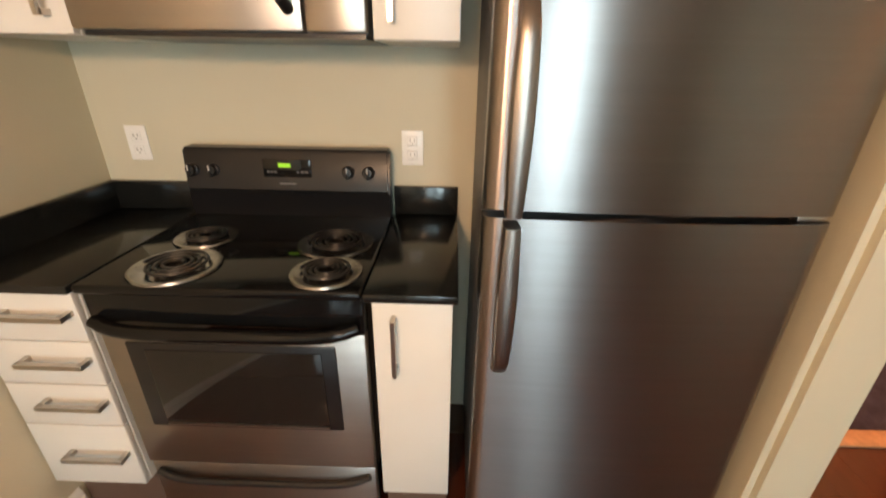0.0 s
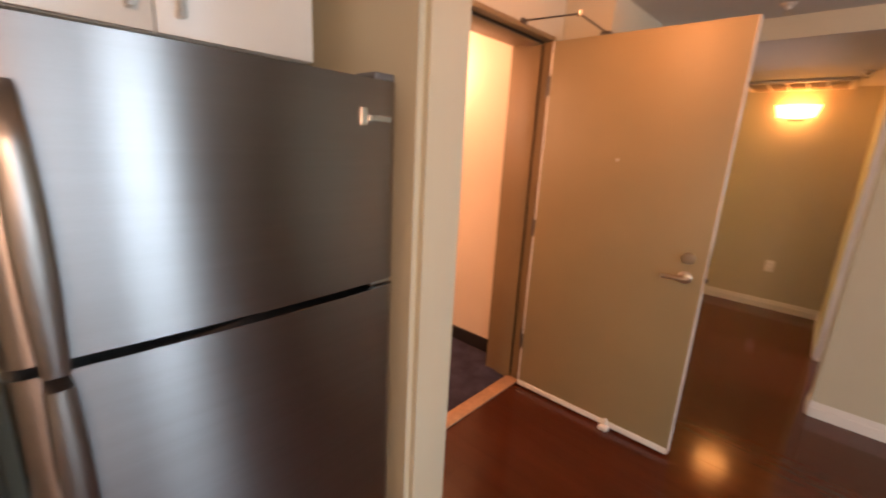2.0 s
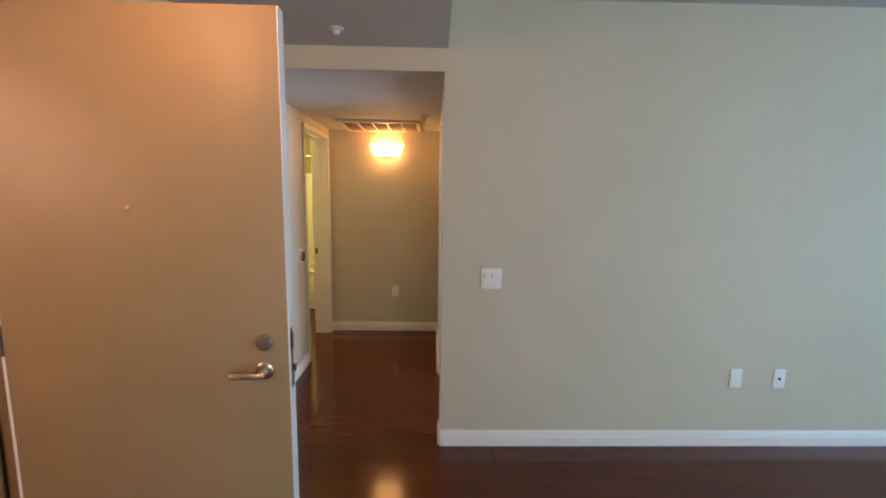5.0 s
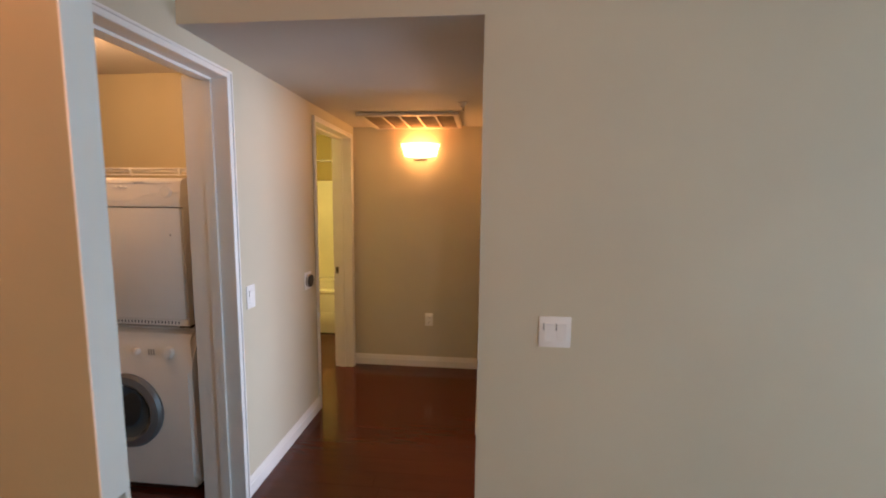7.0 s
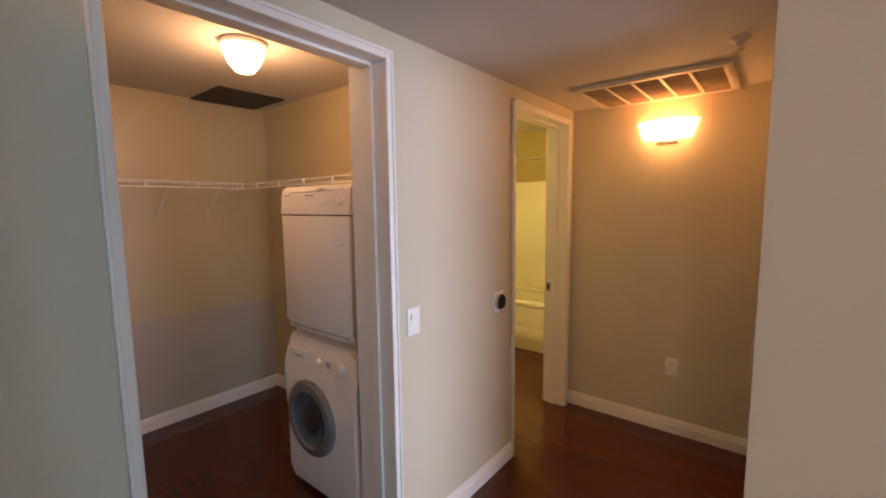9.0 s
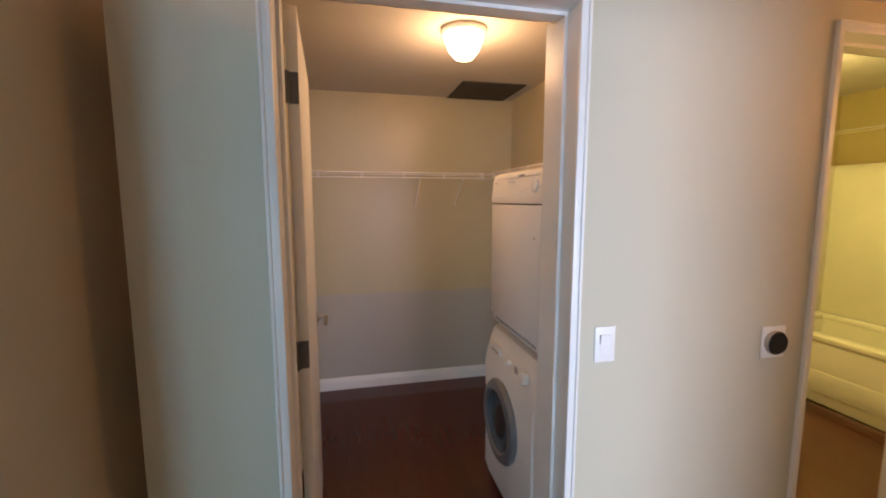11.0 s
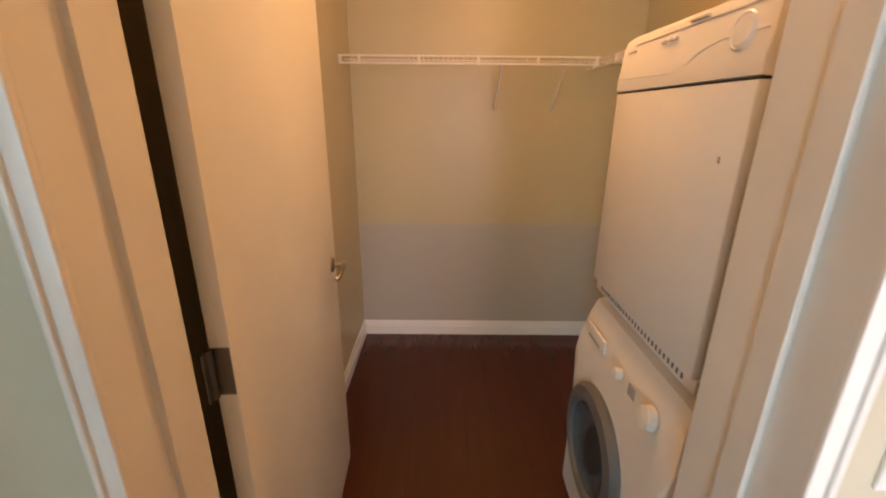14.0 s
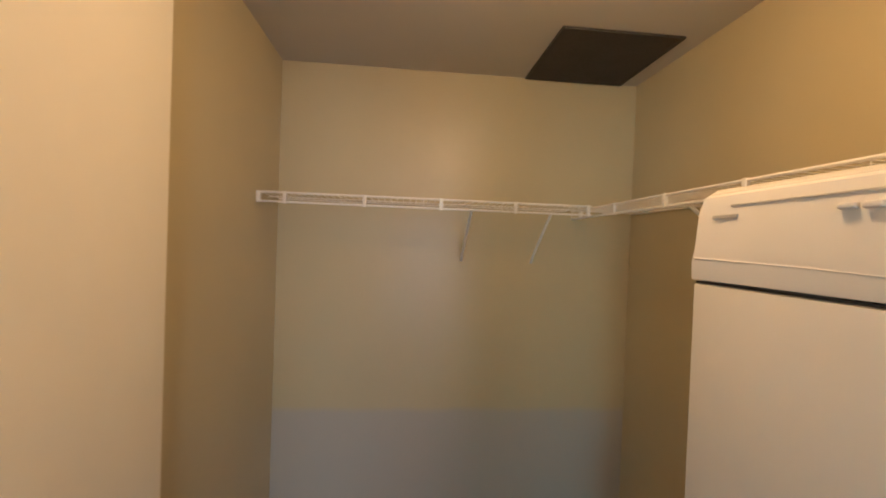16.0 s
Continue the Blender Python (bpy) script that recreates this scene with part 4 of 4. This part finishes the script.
box(bm, HX0, HX1, HS - 0.122, HS + 0.002, CDZ - 0.015, CDZ - 0.001)
setting("door_frame_bedroom", bm, TRIM, "white painted door frame of the bedroom", "door frame")

st = thing("strike_plate", (BX1, 1.69, 0.893), "dark brass strike plate on the bathroom door frame", "strike plate")
part("plate", boxed(-0.002, 0.0, -0.014, 0.014, -0.03, 0.03), DARK_METAL, st)
part("hole", boxed(-0.003, -0.002, -0.007, 0.007, -0.012, 0.012), SLOT, st)


# ---- bathroom ----
tb = thing("bathtub", (7.10, 2.45, 0), "white bathtub with a panelled front", "bathtub")
part("apron", boxed(-0.38, -0.345, -0.735, 0.745, 0.0, 0.47, bevel=0.006), TUB, tb)
part("panel", boxed(-0.388, -0.378, -0.45, 0.45, 0.08, 0.24, bevel=0.006), TUB, tb)
bm = bmesh.new()
box(bm, -0.39, -0.28, -0.735, 0.745, 0.455, 0.50, 0.012, 3)
box(bm, 0.30, 0.395, -0.735, 0.745, 0.455, 0.50, 0.012, 3)
box(bm, -0.28, 0.30, -0.735, -0.65, 0.455, 0.50, 0.012, 3)
box(bm, -0.28, 0.30, 0.65, 0.745, 0.455, 0.50, 0.012, 3)
part("rim", bm, TUB, tb)
bm = boxed(-0.29, 0.31, -0.66, 0.66, 0.06, 0.10)
box(bm, 0.302, 0.34, -0.66, 0.66, 0.10, 0.456)
box(bm, -0.33, -0.282, -0.66, 0.66, 0.10, 0.456)
box(bm, -0.282, 0.302, 0.652, 0.69, 0.10, 0.456)
box(bm, -0.282, 0.302, -0.69, -0.652, 0.10, 0.456)
part("basin", bm, TUB, tb)
sr = thing("tub_surround", (7.49, 2.45, 0.5), "glossy white tub surround panels", "tub surround")
part("back_panel", boxed(-0.012, 0.008, -0.735, 0.745, 0.0, 1.27, bevel=0.004), TILE, sr)
part("side_panel", boxed(-0.77, -0.012, 0.733, 0.748, 0.0, 1.27, bevel=0.004), TILE, sr)
part("side_panel", boxed(-0.77, -0.012, -0.738, -0.725, 0.0, 1.27, bevel=0.004), TILE, sr)
rd = thing("shower_rod", (6.78, 2.45, 1.95), "thin chrome shower curtain rod", "shower rod")
part("rod", cyl(bmesh.new(), (0, -0.738, 0), (0, 0.748, 0), 0.012, n=14), CHROME, rd)
part("flange", cyl(bmesh.new(), (0, 0.735, 0), (0, 0.749, 0), 0.03, n=18), CHROME, rd)
bl = thing("ceiling_lamp", (5.9, 2.3, 2.35), "round glowing bathroom ceiling lamp", "lamp")
part("canopy", lathe(bmesh.new(), [(0, 0), (0.13, 0), (0.13, -0.02), (0, -0.02)], (0, 0, 0)), NICKEL, bl)
part("shade", lathe(bmesh.new(), [(0.12, -0.02), (0.11, -0.06), (0.06, -0.09), (0, -0.10)], (0, 0, 0)), GLOW, bl).visible_shadow = False


# ---- closet ----
cd = thing("door_2", (CX0 + 0.006, 1.738, 0.008, 0, 0, 92.8), "open white painted closet door with lever handle", "door")
part("leaf", boxed(0.012, 0.83, -0.035, 0.0, 0.0, 2.03, bevel=0.002), DOOR_WHITE, cd)
for z in (0.25, 0.985, 1.80):
    bm = cyl(bmesh.new(), (0.004, -0.002, z - 0.045), (0.004, -0.002, z + 0.045), 0.0065, n=12)
    box(bm, 0.0105, 0.0125, -0.033, -0.004, z - 0.045, z + 0.045)
    box(bm, -0.014, 0.002, -0.002, 0.0005, z - 0.045, z + 0.045)
    part("hinge", bm, DARK_METAL, cd, "tarnished steel hinge")
for s, y in ((-1, -0.035), (1, 0.0)):
    x, z = 0.765, 0.897
    bm = lathe(bmesh.new(), [(0, 0), (0.026, 0), (0.026, 0.006), (0.021, 0.010), (0.011, 0.012), (0.010, 0.045), (0, 0.045)], (x, y, z), (0, s, 0), 24)
    tube(bm, [(x + 0.012, y + s * 0.042, z), (x - 0.012, y + s * 0.046, z), (x - 0.055, y + s * 0.046, z - 0.004), (x - 0.09, y + s * 0.042, z - 0.014), (x - 0.10, y + s * 0.034, z - 0.016)], 0.0085, 10)
    part("lever_handle", bm, NICKEL, cd, "satin nickel lever handle")
part("latch_plate", boxed(0.829, 0.8315, -0.029, -0.006, 0.86, 0.93), NICKEL, cd)

# washer
WY0, WY1, WF, WB = 1.815, 2.415, 4.085, 4.655
WC = (WY0 + WY1) / 2
ws_t = thing("washing_machine", (WF, WC, 0), "white front-loading washing machine with grey door ring", "washing machine")
hw = (WY1 - WY0) / 2
dpt = WB - WF
bm = prism(bmesh.new(), [(0.022, 0.03), (0.0, 0.10), (0.0, 0.64), (0.010, 0.70), (0.030, 0.80), (0.045, 0.832), (0.075, 0.845), (dpt, 0.845), (dpt, 0.03)],
           lambda u, v, w: Vector((u, -hw + w, v)), 2 * hw)
bmesh.ops.bevel(bm, geom=[e for e in bm.edges if abs(e.verts[0].co.y - e.verts[1].co.y) < 1e-4 and min(v.co.x for v in e.verts) < 0.05], offset=0.022, segments=3, affect="EDGES")
part("body", bm, APPLIANCE, ws_t)
part("top_panel", boxed(0.08, dpt, -hw + 0.004, hw - 0.004, 0.8455, 0.853, bevel=0.002), APPLIANCE, ws_t)
part("back_bracket", boxed(0.10, 0.16, -hw - 0.012, -hw + 0.002, 0.80, 0.86, bevel=0.002), TOE, ws_t, "rusty brown corner bracket")
for y in (-hw + 0.06, hw - 0.06):
    for x in (0.07, dpt - 0.07):
        part("foot", cyl(bmesh.new(), (x, y, 0), (x, y, 0.031), 0.022, n=14), BLACK_PLASTIC, ws_t)
wc = Vector((0.0, 0.055, 0.440))
ring = part("door_ring", lathe(bmesh.new(), [(0.193, -0.004), (0.195, 0.012), (0.183, 0.026), (0.150, 0.032), (0.138, 0.020), (0.132, 0.004)], wc, (-1, 0, 0), 48), DRUM_GREY, ws_t, "grey round door ring")
part("door_glass", lathe(bmesh.new(), [(0.137, 0.016), (0.12, 0.004), (0.08, -0.002), (0.04, 0.006), (0, 0.010)], wc + Vector((-0.006, 0, 0)), (-1, 0, 0), 40), DOOR_GLASS, ring, "bluish grey domed door glass")
bm = lathe(bmesh.new(), [(0.0, 0.0215), (0.05, 0.020), (0.068, 0.0165), (0.072, 0.012), (0.06, 0.008)], (0, 0, 0), (-1, 0, 0), 28)
for v in bm.verts:
    v.co = Vector((v.co.x, v.co.y * 0.85 - 0.022 - 0.25 * v.co.z, v.co.z * 1.25 + 0.008)) + wc
part("drum_mouth", bm, SLOT, ring, "black mouth of the drum")
bm = boxed(-0.004, 0.004, hw - 0.20, hw - 0.05, 0.735, 0.775, bevel=0.002)
for v in bm.verts:
    v.co.x += 0.012
part("detergent_drawer", bm, APPLIANCE, ws_t)
part("drawer_grip", boxed(0.006, 0.010, hw - 0.17, hw - 0.08, 0.737, 0.744), PRINT, ws_t)
for y, r in ((-0.005, 0.017), (-0.175, 0.030)):
    part("knob", lathe(bmesh.new(), [(0, 0.0), (r, 0.0), (r * 0.9, 0.02), (r * 0.5, 0.024), (0, 0.024)], (0.014, y, 0.745), (-1, 0, 0.2), 28), APPLIANCE, ws_t)
bm = bmesh.new()
for k in range(3):
    box(bm, 0.008, 0.0105, -0.075 - k * 0.013, -0.068 - k * 0.013, 0.73, 0.76)
part("buttons", bm, PRINT, ws_t)

# dryer
DF = 4.112
dr = thing("dryer", (DF, WC, 0.853), "white front-loading dryer stacked on the washing machine", "dryer")
dw, dd = 0.275, 4.66 - DF
part("body", boxed(0.012, dd, -dw, dw, 0.022, 0.745, bevel=0.004), APPLIANCE, dr)
for y in (-0.22, 0.22):
    for x in (0.05, dd - 0.09):
        part("foot", boxed(x, x + 0.04, y - 0.03, y + 0.03, 0.0005, 0.023), BLACK_PLASTIC, dr)
gr = part("lint_grille", boxed(0.004, 0.014, -dw + 0.004, dw - 0.004, 0.024, 0.058, bevel=0.002), APPLIANCE, dr)
slot = mesh_of("slot", boxed(-0.001, 0.003, -0.0026, 0.0026, -0.006, 0.006), GREY_BODY)
for k in range(26):
    s = new("slot", slot)
    s.parent = gr
    s.matrix_local = pose(0.003, -0.225 + k * 0.018, 0.041)
d = part("door_panel", boxed(-0.010, 0.011, -dw + 0.002, dw - 0.002, 0.062, 0.607, bevel=0.004), APPLIANCE, dr, "plain white dryer door")
part("door_mark", boxed(-0.0108, -0.0095, -0.222, -0.215, 0.472, 0.484, bevel=0.0006), PRINT, d)
pr = [(0.012, 0.611), (-0.010, 0.613), (-0.011, 0.64), (-0.007, 0.66), (-0.002, 0.715), (0.006, 0.738), (0.028, 0.752), (0.12, 0.752), (0.12, 0.611)]
bm = prism(bmesh.new(), pr, lambda u, v, w: Vector((u, -dw - 0.002 + w, v)), 2 * dw + 0.004)
part("panel_gap", boxed(-0.006, 0.0125, -dw + 0.003, dw - 0.003, 0.6075, 0.6108), SLOT, dr)
cp = part("control_panel", bm, APPLIANCE, dr, "white curved control panel")
part("top", boxed(0.12, dd, -dw + 0.001, dw - 0.001, 0.746, 0.752, bevel=0.002), APPLIANCE, dr)
part("panel_lip", tube(bmesh.new(), [(-0.0095, dw - 0.004, 0.645), (-0.0095, 0.10, 0.641), (-0.0095, 0.0, 0.637), (-0.0085, -0.05, 0.645), (-0.006, -0.09, 0.668), (-0.005, -0.15, 0.68), (-0.005, -dw + 0.01, 0.682)], 0.002, 6), APPLIANCE, cp)
part("panel_groove", tube(bmesh.new(), [(-0.001, dw - 0.06, 0.722), (-0.001, -dw + 0.04, 0.724)], 0.0015, 5), FAINT_PRINT, cp)
part("maker_print", boxed(-0.005, 0.001, dw - 0.075, dw - 0.03, 0.704, 0.709), FAINT_PRINT, cp)
for k in range(3):
    part("button", boxed(-0.009, 0.0, 0.048 - k * 0.024, 0.066 - k * 0.024, 0.704, 0.711, bevel=0.002), APPLIANCE, cp)
part("grip", boxed(-0.004, 0.004, -0.09, -0.03, 0.729, 0.734, bevel=0.001), FAINT_PRINT, cp)
part("knob", lathe(bmesh.new(), [(0, 0), (0.031, 0), (0.031, 0.005), (0.028, 0.007), (0.0265, 0.004), (0.024, 0.004), (0.0225, 0.007), (0, 0.008)], (-0.001, -0.205, 0.684), (-1, 0, 0.12), 32), APPLIANCE, cp)


# wire shelves
SHZ = 1.672
def wire_shelf(name, length, depth, label):
    """Along local x, wall at y = 0, front edge at y = -depth."""
    sh = thing(name, (0, 0, 0), label, "shelf", "closet wire shelves")
    bm = bmesh.new()
    for y, z, r in ((-0.006, 0, 0.003), (-depth * 0.5, -0.004, 0.003), (-depth, 0, 0.0045), (-depth, -0.034, 0.0045)):
        tube(bm, [(0, y, z), (length, y, z)], r, 6)
    part("rail", bm, WIRE, sh)
    bm = bmesh.new()
    n = int(length / 0.0254)
    for k in range(n + 1):
        x = k * length / n
        tube(bm, [(x, -0.006, 0.003), (x, -depth, 0.003), (x, -depth - 0.001, -0.032)] if k % 12 == 0 else [(x, -0.006, 0.003), (x, -depth, 0.003)], 0.0014, 4)
    tagged(part("wire_deck", bm, WIRE, sh), kind="stuff")
    clip = mesh_of("clip", boxed(-0.0065, 0.0065, -depth - 0.006, -depth + 0.005, -0.040, 0.005, bevel=0.001), WIRE)
    for k in range(int(length / 0.29) + 1):
        c = new("clip", clip)
        c.parent = sh
        c.location.x = 0.10 + k * 0.29
    return sh


def brace(parent, x, depth, drop=0.24):
    part("brace", tube(bmesh.new(), [(x, -depth + 0.02, -0.03), (x, -0.03, -drop * 0.88), (x, -0.004, -drop)], 0.006, 6), WIRE, parent)


SD = 0.27
sh = wire_shelf("wire_shelf", 4.385 - CLX0 - 0.006, SD, "white wire shelf on the closet back wall")
sh.matrix_world = pose(CLX0 + 0.003, CLY1, SHZ)
brace(sh, 0.80, SD)
brace(sh, 1.12, SD)
part("end_bracket", boxed(0.0, 0.014, -SD - 0.006, -SD + 0.015, -0.038, 0.004, bevel=0.002), WIRE, sh)
sh = wire_shelf("wire_shelf", 1.88, 0.29, "white wire shelf above the dryer")
sh.matrix_world = pose(CLX1, CLY1 - 0.01, SHZ, 0, 0, -90)
brace(sh, 0.75, 0.29)

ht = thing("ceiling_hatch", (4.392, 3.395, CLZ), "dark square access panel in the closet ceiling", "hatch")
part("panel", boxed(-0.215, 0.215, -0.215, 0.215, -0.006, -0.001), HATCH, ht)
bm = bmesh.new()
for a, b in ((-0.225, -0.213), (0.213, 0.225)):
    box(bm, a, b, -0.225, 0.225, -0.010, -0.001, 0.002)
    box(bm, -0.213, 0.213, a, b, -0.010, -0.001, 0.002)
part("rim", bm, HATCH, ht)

cl = thing("ceiling_lamp", (3.95, 2.38, CLZ), "round glowing glass closet ceiling lamp", "lamp")
part("canopy", lathe(bmesh.new(), [(0, 0), (0.105, 0), (0.105, -0.012), (0.095, -0.022), (0, -0.022)], (0, 0, 0)), TRIM, cl)
prof = [(0.090, -0.022), (0.092, -0.04), (0.080, -0.07), (0.068, -0.10), (0.04, -0.130), (0, -0.138)]
g = part("shade", lathe(bmesh.new(), prof, (0, 0, 0)), GLOW, cl, "ribbed glowing glass shade")
g.visible_shadow = False


# ---- floor planks ----
def plank_mesh():
    bm = bmesh.new()
    box(bm, -0.0634, 0.0634, 0.0, 1.0, -0.011, 0.0)
    top = [e for e in bm.edges if all(v.co.z > -0.001 for v in e.verts) and abs(e.verts[0].co.x - e.verts[1].co.x) < 1e-4]
    bmesh.ops.bevel(bm, geom=top, offset=0.0004, segments=1, affect="EDGES")
    return mesh_of("plank", bm, WOOD, smooth=False)


PLANK = plank_mesh()
rest = bmesh.new()
rng = random.Random(4)
count = 0
ANY = ((WX0, 2.99, SY, EN), (2.99, LWX, SY, CLY1), (LWX, 6.72, HS - 0.12, CLY1), (LWX, 6.9, -2.6, HS - 0.12))
for k in range(60):
    x = WX0 + 0.0635 + 0.127 * k
    start = rng.random() * 1.2
    for n, (ra, rb, ya, yb) in enumerate(ANY):
        if not ra <= x < rb:
            continue
        y = SY - start
        while y < yb:
            a, b = max(y, ya), min(y + 1.215, yb)
            y += 1.215
            if b - a < 0.02:
                continue
            if b > -0.9 and x < 5.9 and n < 3 and count < 300:
                p = new("plank", PLANK)
                p.parent = floor
                p.matrix_local = Matrix.Translation((x, a + 0.0004, 0)) @ Matrix.Diagonal((1, b - a - 0.0008, 1, 1))
                count += 1
            else:
                box(rest, x - 0.0632, x + 0.0632, a + 0.0004, b - 0.0004, -0.011, 0.0)
ob = part("plank_rest", rest, WOOD, floor)
tagged(ob, "dark reddish-brown laminate planks further off", kind="stuff")
